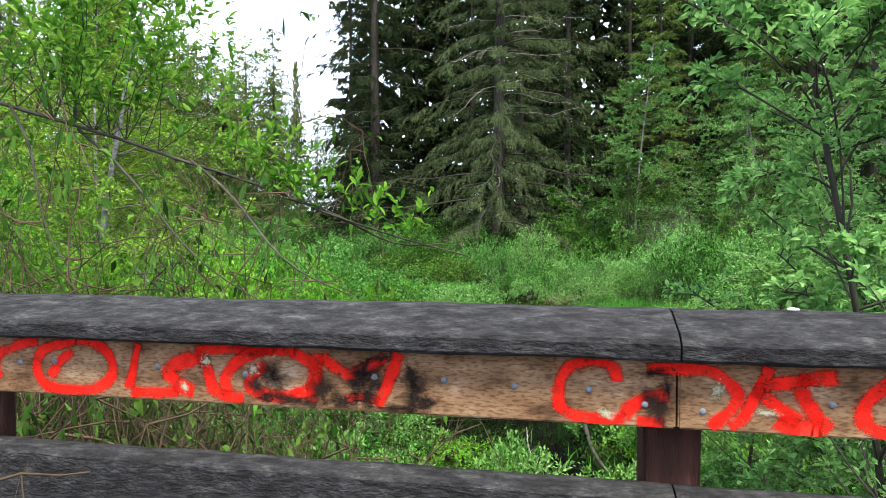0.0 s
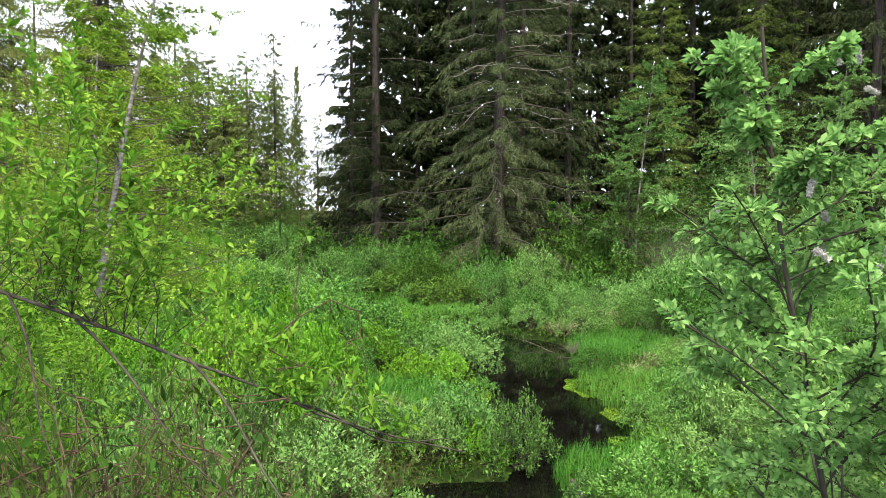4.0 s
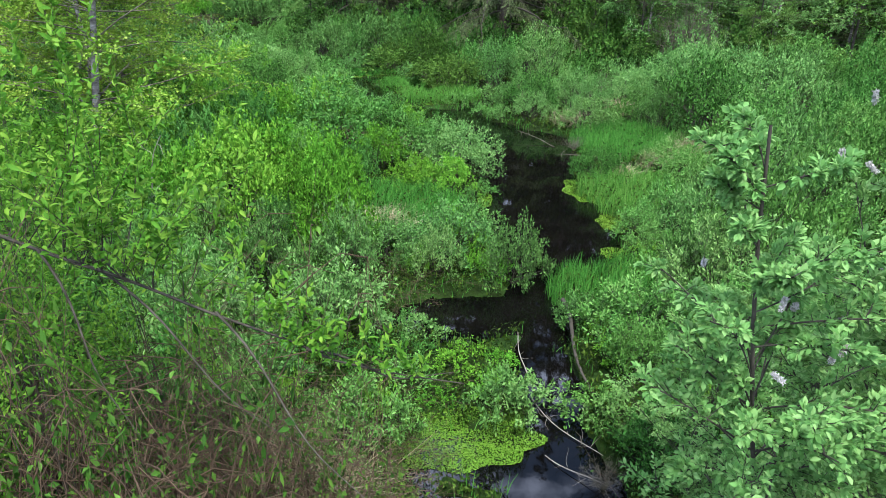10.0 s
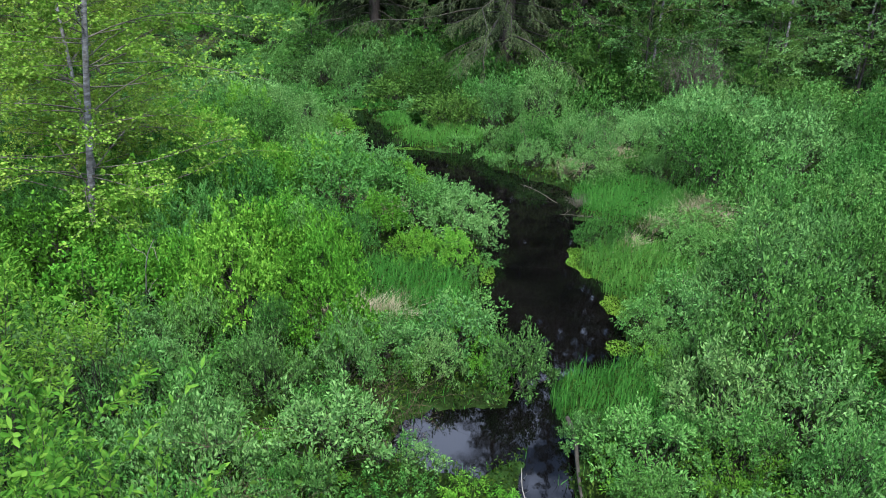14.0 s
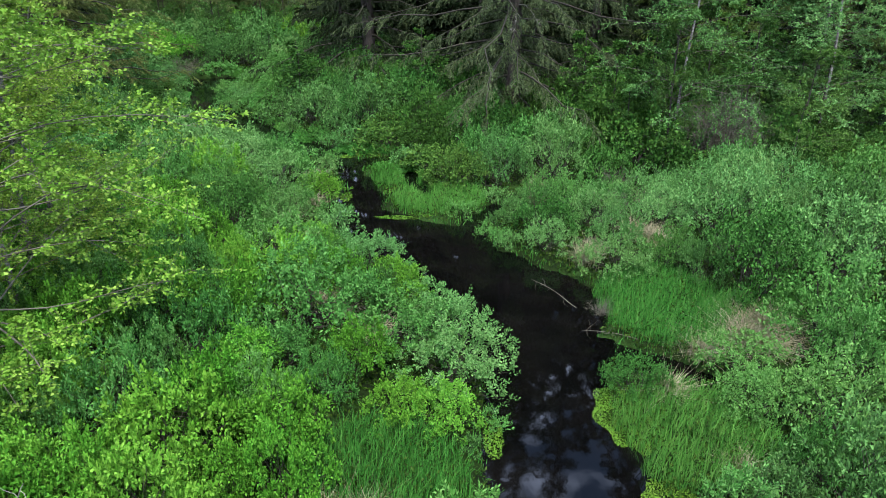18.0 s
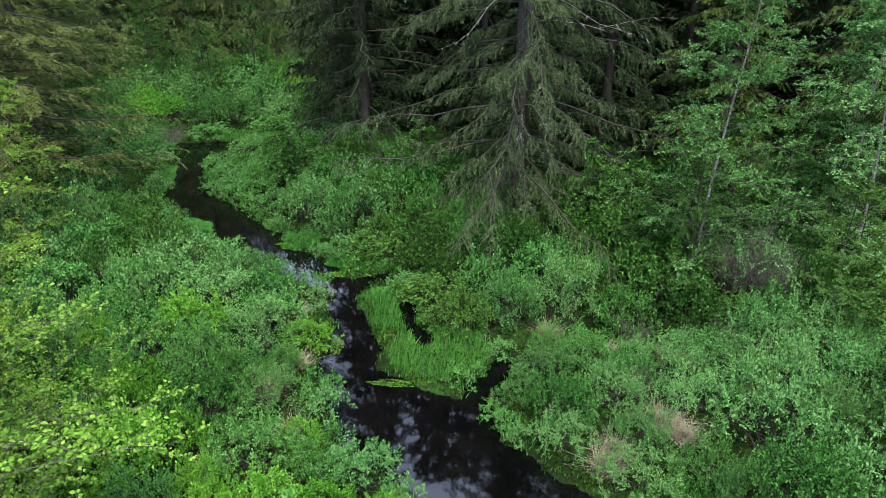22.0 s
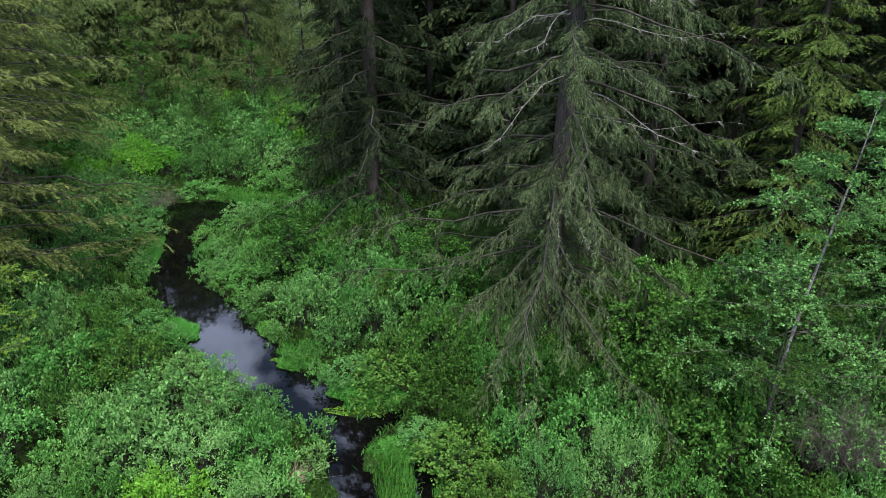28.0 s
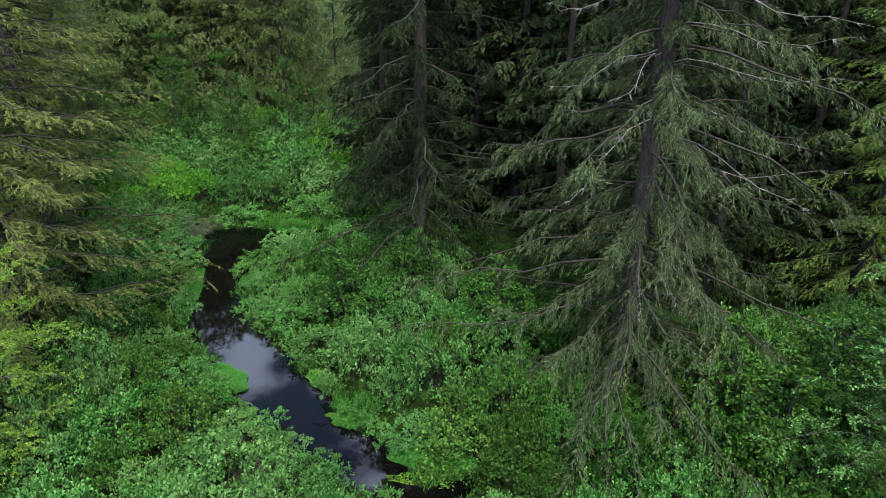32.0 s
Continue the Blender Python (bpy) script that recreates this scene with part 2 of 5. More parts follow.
def water_material():
    m, nt, b, out = nodes_of("still_dark_water")
    n = noise_node(nt, 0.6, 3.0)
    r = ramp_node(nt, [(0.35, (0.0008, 0.0008, 0.0008)), (0.7, (0.0025, 0.0022, 0.002))])
    nt.links.new(n.outputs["Fac"], r.inputs["Fac"])
    nt.links.new(r.outputs["Color"], b.inputs["Base Color"])
    b.inputs["Roughness"].default_value = 0.03
    b.inputs["IOR"].default_value = 1.33
    b.inputs["Specular IOR Level"].default_value = 0.62
    n2 = noise_node(nt, 3.0, 3.0, 0.5, "Object", (1.0, 0.6, 1.0))
    bump_to(nt, b, n2.outputs["Fac"], 0.06, 0.02)
    return m


GROUND, WATER = ground_material(), water_material()
WEATHERED = grain_material("weathered_grey_timber", [(0.30, (0.008, 0.0075, 0.008)), (0.45, (0.020, 0.019, 0.020)), (0.56, (0.048, 0.046, 0.048)), (0.66, (0.115, 0.110, 0.112)), (0.78, (0.30, 0.28, 0.27))], 14.0, (0.8, 1.7, 1.7), coarse=0.8, rough=0.9, bump=0.9, fine=45.0, detail=14.0, spec=0.1)
ASPHALT = grain_material("asphalt", [(0.3, (0.035, 0.035, 0.036)), (0.7, (0.07, 0.07, 0.07))], 30.0)
RED_POST = grain_material("red_brown_post", [(0.3, (0.030, 0.014, 0.011)), (0.6, (0.075, 0.030, 0.022)), (0.8, (0.15, 0.085, 0.065))], 4.0, (4, 4, 0.6), bump=0.6)
BOLT_STEEL = grain_material("galvanised_steel", [(0.3, (0.10, 0.115, 0.14)), (0.7, (0.24, 0.26, 0.30))], 30.0, rough=0.45, bump=0.2)


def spray_material(name, tones, scale, rough=0.6):
    """Sprayed paint: dense along the stroke, speckled and thin at its edge."""
    m, nt, b, out = nodes_of(name)
    n = noise_node(nt, scale, 6.0, 0.7)
    r = ramp_node(nt, [(p, tuple(0.6 * v for v in c)) for p, c in tones])
    nt.links.new(n.outputs["Fac"], r.inputs["Fac"])
    nt.links.new(r.outputs["Color"], b.inputs["Base Color"])
    b.inputs["Roughness"].default_value = rough
    b.inputs["Specular IOR Level"].default_value = 0.06
    at = nt.nodes.new("ShaderNodeAttribute")
    at.attribute_name = "edge"
    n2 = noise_node(nt, 85.0, 5.0, 0.75, "Object", (1, 1, 2))
    n3 = noise_node(nt, 22.0, 4.0, 0.6)
    both = nt.nodes.new("ShaderNodeMath")
    both.operation = "ADD"
    nt.links.new(n2.outputs["Fac"], both.inputs[0])
    nt.links.new(n3.outputs["Fac"], both.inputs[1])
    add = nt.nodes.new("ShaderNodeMath")
    add.operation = "ADD"
    nt.links.new(at.outputs["Fac"], add.inputs[0])
    nt.links.new(both.outputs[0], add.inputs[1])
    cut = nt.nodes.new("ShaderNodeMapRange")
    cut.inputs["From Min"].default_value, cut.inputs["From Max"].default_value = 1.85, 1.15
    nt.links.new(add.outputs[0], cut.inputs["Value"])
    nt.links.new(cut.outputs[0], b.inputs["Alpha"])
    return m


RED_PAINT = spray_material("red_spray_paint", [(0.3, (0.55, 0.008, 0.006)), (0.5, (0.85, 0.016, 0.010)), (0.75, (0.95, 0.030, 0.018))], 9.0)
BLACK_PAINT = spray_material("black_soot", [(0.3, (0.006, 0.005, 0.005)), (0.75, (0.04, 0.025, 0.02))], 12.0, 0.85)
CREAM_PAINT = spray_material("cream_scraped_paint", [(0.3, (0.30, 0.27, 0.16)), (0.7, (0.50, 0.46, 0.34))], 25.0, 0.85)
WHITE_DIRT = grain_material("dried_white_dirt", [(0.3, (0.55, 0.54, 0.50)), (0.7, (0.78, 0.77, 0.74))], 60.0)


def beam_material():
    """Tan treated timber with rows of incising slits and pale weathering."""
    m, nt, b, out = nodes_of("tan_incised_timber")
    n = noise_node(nt, 5.0, 8.0, 0.65, "Object", (1.0, 1.0, 2.2))
    r = ramp_node(nt, [(0.36, (0.06, 0.031, 0.017)), (0.46, (0.126, 0.069, 0.036)), (0.56, (0.186, 0.111, 0.063)), (0.68, (0.28, 0.20, 0.145))])
    nt.links.new(n.outputs["Fac"], r.inputs["Fac"])
    br = noise_node(nt, 42.0, 1.0, 0.4, "Object", (1.0, 1.0, 3.4))
    slit = nt.nodes.new("ShaderNodeMapRange")
    slit.inputs["From Min"].default_value, slit.inputs["From Max"].default_value = 0.50, 0.62
    nt.links.new(br.outputs["Fac"], slit.inputs["Value"])
    mx = nt.nodes.new("ShaderNodeMix")
    mx.data_type, mx.blend_type = "RGBA", "MULTIPLY"
    mm = nt.nodes.new("ShaderNodeMath")
    mm.operation = "MULTIPLY"
    mm.inputs[1].default_value = 0.6
    nt.links.new(slit.outputs[0], mm.inputs[0])
    nt.links.new(mm.outputs[0], mx.inputs[0])
    nt.links.new(r.outputs["Color"], mx.inputs[6])
    mx.inputs[7].default_value = (0.35, 0.28, 0.22, 1)
    nt.links.new(mx.outputs[2], b.inputs["Base Color"])
    b.inputs["Roughness"].default_value = 0.8
    b.inputs["Specular IOR Level"].default_value = 0.1
    bump_to(nt, b, slit.outputs[0], -0.4, 0.004)
    return m


BEAM = beam_material()


# ---- mesh helpers ----
def mesh_of(name, verts, faces, material, smooth=False):
    """A mesh from an array of places and an array of triangles or quads."""
    verts, faces = np.asarray(verts, dtype=np.float32), np.asarray(faces, dtype=np.int32)
    me = bpy.data.meshes.new(name)
    k = faces.shape[1]
    me.vertices.add(len(verts))
    me.vertices.foreach_set("co", verts.ravel())
    me.loops.add(faces.size)
    me.loops.foreach_set("vertex_index", faces.ravel())
    me.polygons.add(len(faces))
    me.polygons.foreach_set("loop_start", np.arange(0, faces.size, k, dtype=np.int32))
    if smooth:
        me.polygons.foreach_set("use_smooth", np.ones(len(faces), dtype=bool))
    me.update(calc_edges=True)
    me.materials.append(material)
    return me


def thing(name, label, category, group="", kind="", at=None):
    ob = new(name)
    ob.empty_display_size = 0.2
    if at is not None:
        ob.matrix_basis = at
    return tagged(ob, label, category, group, kind)


def child(name, me, parent, label=""):
    ob = new(name, me)
    ob.parent = parent
    if label:
        ob["label"] = label
    return ob


def part(name, bm, material, parent, label="", smooth=False):
    me = bpy.data.meshes.new(name)
    bm.to_mesh(me)
    bm.free()
    me.materials.append(material)
    if smooth:
        for p in me.polygons:
            p.use_smooth = True
    return child(name, me, parent, label)


def unit(v):
    return v / np.maximum(np.linalg.norm(v, axis=-1, keepdims=True), 1e-9)


def tubes(curves, radii, sides=4):
    """Tapered tubes along many curves at once: curves (n, k, 3), radii (n, k). Places and quads."""
    curves, radii = np.asarray(curves, float), np.asarray(radii, float)
    n, k, _ = curves.shape
    tan = unit(np.gradient(curves, axis=1))
    ref = np.where(np.abs(tan[..., 2:3]) > 0.9, np.array([1.0, 0, 0]), np.array([0, 0, 1.0]))
    a = unit(np.cross(tan, ref))
    b = np.cross(tan, a)
    ang = np.linspace(0, 2 * np.pi, sides, endpoint=False)
    ring = a[:, :, None, :] * np.cos(ang)[None, None, :, None] + b[:, :, None, :] * np.sin(ang)[None, None, :, None]
    v = (curves[:, :, None, :] + ring * radii[:, :, None, None]).reshape(-1, 3)
    i, j, s = np.meshgrid(np.arange(n), np.arange(k - 1), np.arange(sides), indexing="ij")
    base = (i * k + j) * sides
    f = np.stack([base + s, base + (s + 1) % sides, base + sides + (s + 1) % sides, base + sides + s], -1).reshape(-1, 4)
    return v, f


def kites(pos, way, length, width, rng, fold=0.25, belly=0.45, wild=1.0):
    """Small folded leaves, two triangles each, at pos along way."""
    n = len(pos)
    way = unit(way)
    side = unit(np.cross(way, np.array([0, 0, 1.0]) + wild * rng.normal(size=(n, 3))))
    up = np.cross(side, way)
    length, width = np.broadcast_to(length, n)[:, None], np.broadcast_to(width, n)[:, None]
    mid = pos + way * length * belly + up * width * fold
    v = np.stack([pos, mid + side * width * 0.5, pos + way * length, mid - side * width * 0.5], 1).reshape(-1, 3)
    q = np.arange(n)[:, None] * 4
    f = np.concatenate([q + np.array([0, 1, 2]), q + np.array([0, 2, 3])], 1).reshape(-1, 3)
    return v, f


def full_leaves(pos, way, length, width, rng, fold=0.22):
    """Lance-shaped leaves with a midrib fold and a drooping tip, eight triangles each."""
    n = len(pos)
    way = unit(way)
    side = unit(np.cross(way, np.array([0, 0, 1.0]) + 0.5 * rng.normal(size=(n, 3))))
    up = np.cross(side, way)
    length, width = np.broadcast_to(length, n)[:, None], np.broadcast_to(width, n)[:, None]
    rows = []
    droop = rng.uniform(0.05, 0.3, (n, 1))
    for s, w in ((0.0, 0.0), (0.3, 0.42), (0.62, 0.5), (1.0, 0.0)):
        c = pos + way * length * s - up * length * droop * s * s
        if w == 0.0:
            rows.append(c)
        else:
            rows += [c + side * width * w + up * width * fold, c, c - side * width * w + up * width * fold]
    v = np.stack(rows, 1).reshape(-1, 3)
    q = np.arange(n)[:, None] * 8
    pat = ((0, 1, 2), (0, 2, 3), (1, 4, 5), (1, 5, 2), (2, 5, 6), (2, 6, 3), (4, 7, 5), (5, 7, 6))
    f = np.concatenate([q + np.array(p) for p in pat], 1).reshape(-1, 3)
    return v, f


def join_arrays(parts):
    vs, fs, o = [], [], 0
    for v, f in parts:
        vs.append(v)
        fs.append(f + o)
        o += len(v)
    return np.concatenate(vs), np.concatenate(fs)


# ---- the lie of the land ----
WATER_Z = -3.0
CHANNEL = np.array([(1.8, -14, 2.2), (1.6, 4.5, 2.0), (1.9, 7.4, 1.1), (2.1, 9.5, 0.55), (2.0, 11.5, 0.5), (2.2, 13.5, 0.7), (2.4, 16, 0.6), (3.3, 18, 2.0),
                    (3.4, 20.5, 2.2), (3.1, 23.5, 1.75), (3.2, 27, 2.1), (3.3, 30.2, 2.9), (0.4, 34.4, 2.4), (-2.0, 36.6, 2.6), (-4.8, 40.2, 1.35),
                    (-4.7, 43.5, 1.1), (-5.8, 46.5, 0.8), (-6.2, 49, 1.1), (-9.4, 52.3, 1.5), (-12.3, 54.8, 1.8), (-15.2, 57.6, 2.2), (-18.6, 61.6, 2.3), (-21.6, 65.2, 2.0),
                    (-23, 69, 1.9), (-24.6, 75, 2.2), (-25.0, 80, 2.8)])
ARMS = [((1.6, 6.6, 1.1), (-1.2, 7.3, 0.9)), ((1.5, 8.6, 0.7), (0.1, 8.9, 0.65)), ((2.2, 13.8, 0.8), (0.0, 13.7, 1.05)), ((5.4, 26.9, 0.8), (8.2, 25.3, 0.55)), ((-1.0, 36.6, 2.1), (0.9, 37.0, 1.0)), ((0.9, 37.2, 1.0), (2.7, 41.0, 0.45)),
        ((-5.4, 49.4, 0.9), (-3.6, 51.0, 0.35)), ((-2.5, 47.2, 0.6), (-1.2, 42.6, 0.5)), ((8.6, 42.4, 0.5), (10.2, 42.8, 0.6)), ((-28.6, 81.6, 1.8), (-17.5, 81.8, 1.5)), ((-42.5, 103.5, 1.2), (-40.5, 103.2, 1.2))]


def capsule(x, y, a, b):
    ax, ay, ar = a
    bx, by, br = b
    dx, dy = bx - ax, by - ay
    s = np.clip(((x - ax) * dx + (y - ay) * dy) / (dx * dx + dy * dy), 0, 1)
    return np.hypot(x - ax - s * dx, y - ay - s * dy) - (ar + s * (br - ar))


def shore(x, y):
    """Metres from the water's edge: minus in the water."""
    x, y = np.asarray(x, float), np.asarray(y, float)
    d = np.full(np.broadcast(x, y).shape, 1e9)
    for a, b in list(zip(CHANNEL[:-1], CHANNEL[1:])) + ARMS:
        d = np.minimum(d, capsule(x, y, a, b))
    return d + 0.26 * np.sin(2.1 * x + 0.8 * y) * np.sin(1.7 * y - 0.6 * x) + 0.13 * np.sin(5.3 * x + 1.1) * np.sin(4.7 * y)


def smooth(a, b, v):
    s = np.clip((v - a) / (b - a), 0, 1)
    return s * s * (3 - 2 * s)


def height(x, y):
    x, y = np.asarray(x, float), np.asarray(y, float)
    d = shore(x, y)
    z = WATER_Z - 0.7 * smooth(0.15, -0.9, d) + 0.14 * smooth(-0.1, 0.4, d) + 0.45 * smooth(0.6, 7, d)
    z = z + smooth(0.5, 3, d) * 0.14 * (np.sin(0.9 * x + 0.4 * y) * np.sin(0.7 * y - 0.3 * x) + 0.5 * np.sin(2.3 * x) * np.sin(1.9 * y))
    bank = smooth(7.5, 2.6, y) * smooth(1.9, 4.2, np.abs(x - 1.5)) * 2.3
    wood = 0.07 * np.clip(y - 54, 0, 60) * smooth(-2, 10, d) * smooth(-12, 2, x) + 0.10 * np.clip(-x - 24, 0, 40) * smooth(10, 40, y)
    return z + bank + wood + 0.04 * np.clip(y - 105, 0, 200) + 0.05 * np.clip(x - 18, 0, 60)


def height1(x, y):
    return float(height(np.array([x]), np.array([y]))[0])


def build_ground():
    def axis(lo, hi, step, far):
        core = np.arange(lo, hi + step, step)
        out = np.geomspace(1, far, 22)[1:]
        return np.concatenate([(lo - out)[::-1], core, hi + out])
    xs, ys = axis(-36, 22, 0.34, 900), axis(3, 90, 0.34, 900)
    X, Y = np.meshgrid(xs, ys)
    Z = height(X, Y)
    v = np.stack([X, Y, Z], -1).reshape(-1, 3)
    nx = len(xs)
    i, j = np.meshgrid(np.arange(nx - 1), np.arange(len(ys) - 1))
    q = (j * nx + i).ravel()
    ob = new("ground", mesh_of("ground", v, np.stack([q, q + 1, q + nx + 1, q + nx], -1), GROUND, True))
    tagged(ob, "dark boggy soil with moss under marsh plants", "ground", kind="structure")


def build_water():
    bm = bmesh.new()
    for x, y in ((-70, -16), (30, -16), (30, 110), (-70, 110)):
        bm.verts.new((x, y, WATER_Z))
    bm.faces.new(bm.verts)
    me = bpy.data.meshes.new("water")
    bm.to_mesh(me)
    bm.free()
    me.materials.append(WATER)
    tagged(new("water", me), "still dark creek water mirroring trees and cloud", "water", kind="structure")


build_ground()
build_water()

# ---- bridge and timber guardrail ----
RAIL = pose(0, 1.985, 0, 0, 0, -10.8)


def box_bm(x0, x1, y0, y1, z0, z1, bevel=0.006):
    bm = bmesh.new()
    bmesh.ops.create_cube(bm, size=1)
    for v in bm.verts:
        v.co = ((x0 + x1) / 2 + v.co.x * (x1 - x0), (y0 + y1) / 2 + v.co.y * (y1 - y0), (z0 + z1) / 2 + v.co.z * (z1 - z0))
    if bevel:
        bmesh.ops.bevel(bm, geom=bm.edges, offset=bevel, segments=2, affect="EDGES")
    return bm


def profile_bm(points, x0, x1, steps=40, wear=0.0025):
    """A timber of that end profile along x, with slightly uneven edges."""
    bm = bmesh.new()
    rows = []
    for i in range(steps + 1):
        x = x0 + (x1 - x0) * i / steps
        rows.append([bm.verts.new((x, y + wear * noise.noise((x * 9, y * 30, z * 30)), z + wear * noise.noise((x * 7 + 5, y * 30, z * 30)))) for y, z in points])
    n = len(points)
    for a, b in zip(rows[:-1], rows[1:]):
        for k in range(n):
            bm.faces.new((a[k], b[k], b[(k + 1) % n], a[(k + 1) % n]))
    bm.faces.new(rows[0])
    bm.faces.new(rows[-1][::-1])
    bmesh.ops.recalc_face_normals(bm, faces=bm.faces)
    return bm


def build_bridge():
    deck = thing("bridge_deck", "asphalt bridge deck with a concrete edge behind the guardrail", "bridge", kind="structure")
    part("deck_slab", box_bm(-14, 16, -6, 1.75, -0.35, 0.0, 0.01), ASPHALT, deck)
    part("edge_beam", box_bm(-14, 16, 1.755, 2.6, -0.75, -0.08, 0.02), WEATHERED, deck, "weathered timber edge beam")


def build_guardrail():
    rail = thing("guardrail", "weathered timber bridge guardrail with red sprayed paint", "guardrail", at=RAIL)
    JOINT = 0.69
    cap = [(-0.052, 1.019), (-0.062, 1.028), (-0.064, 1.068), (-0.055, 1.080), (-0.02, 1.094), (0.04, 1.118), (0.12, 1.141), (0.185, 1.143), (0.20, 1.132), (0.205, 1.05), (0.18, 1.021), (-0.03, 1.019)]
    low = [(-0.004, 0.38), (-0.010, 0.39), (-0.010, 0.600), (0.0, 0.610), (0.05, 0.620), (0.085, 0.620), (0.092, 0.58), (0.092, 0.39), (0.08, 0.38)]
    beams = []
    for x0, x1 in ((-4.2, JOINT - 0.003), (JOINT + 0.003, 5.6)):
        part("cap_rail", profile_bm(cap, x0, x1, 60, 0.006), WEATHERED, rail, "grey weathered cap timber")
        beams.append(part("face_beam", box_bm(x0, x1, 0.0, 0.09, 0.812, 1.017, 0.006), BEAM, rail, "tan incised timber beam"))
        part("lower_rail", profile_bm(low, x0, x1, 50, 0.006), WEATHERED, rail, "grey weathered lower timber")
    for x in (-1.9, JOINT - 0.005, 3.25):
        part("post", box_bm(x - 0.078, x + 0.092, 0.095, 0.28, -0.6, 1.015, 0.01), RED_POST, rail, "red-brown stained timber post")
    for x, z in ((-1.52, 0.92), (-1.38, 0.93), (-0.98, 0.925), (-0.66, 0.915), (-0.22, 0.925), (0.005, 0.925), (0.22, 0.917), (0.44, 0.917), (0.60, 0.88), (0.76, 0.868), (1.10, 0.905), (1.5, 0.91), (1.9, 0.87)):
        bm = bmesh.new()
        bmesh.ops.create_uvsphere(bm, u_segments=10, v_segments=6, radius=0.0105, matrix=Matrix.Translation((x, 0.0, z)) @ Matrix.Diagonal((1, 0.55, 1, 1)))
        part("bolt", bm, BOLT_STEEL, beams[x > JOINT], "", True)
    # sprayed strokes: curved bands of paint that lie on the beam's face
    rng = np.random.default_rng(5)

    def stroke(points, width, mat, name, depth=0.0012, fade=4.0, core=0.25):
        p = np.array(points, float)
        t = np.linspace(0, len(p) - 1, 14 * (len(p) - 1) + 1)
        i = np.clip(t.astype(int), 0, len(p) - 2)
        s = t - i
        pm, pn = p[np.maximum(i - 1, 0)], p[np.minimum(i + 2, len(p) - 1)]
        a, b = p[i], p[i + 1]
        c = 0.5 * ((2 * a) + (b - pm) * s[:, None] + (2 * pm - 5 * a + 4 * b - pn) * s[:, None] ** 2 + (3 * a - pm - 3 * b + pn) * s[:, None] ** 3)
        g = unit(np.gradient(c, axis=0))
        nrm = np.stack([-g[:, 1], g[:, 0]], -1)
        ph = rng.uniform(0, 6.3, 2)
        w = width * (0.88 + 0.07 * np.sin(0.25 * np.arange(len(c)) + ph[0]) + 0.05 * np.sin(0.6 * np.arange(len(c)) + ph[1]))[:, None]
        n = len(c)
        rows = [c + nrm * w * q for q in (-1.0, -0.45, 0.45, 1.0)]
        for q in rows:
            q[:, 1] = q[:, 1].clip(0.814, 1.013)
        v = np.concatenate([np.stack([q[:, 0], np.full(n, -depth), q[:, 1]], -1) for q in rows])
        k = np.arange(n - 1)
        f = np.concatenate([np.stack([q * n + k, q * n + k + 1, (q + 1) * n + k + 1, (q + 1) * n + k], -1) for q in range(3)])
        me = mesh_of(name, v, f, mat)
        ends = np.clip(1.0 - np.minimum(np.arange(n), n - 1 - np.arange(n)) / fade, 0, 1)
        edge = np.concatenate([np.maximum(ends, e) for e in (1.0, core, core, 1.0)]).astype(np.float32)
        me.attributes.new("edge", "FLOAT", "POINT").data.foreach_set("value", edge)
        child(name, me, beams[int(c[:, 0].mean() > JOINT)])

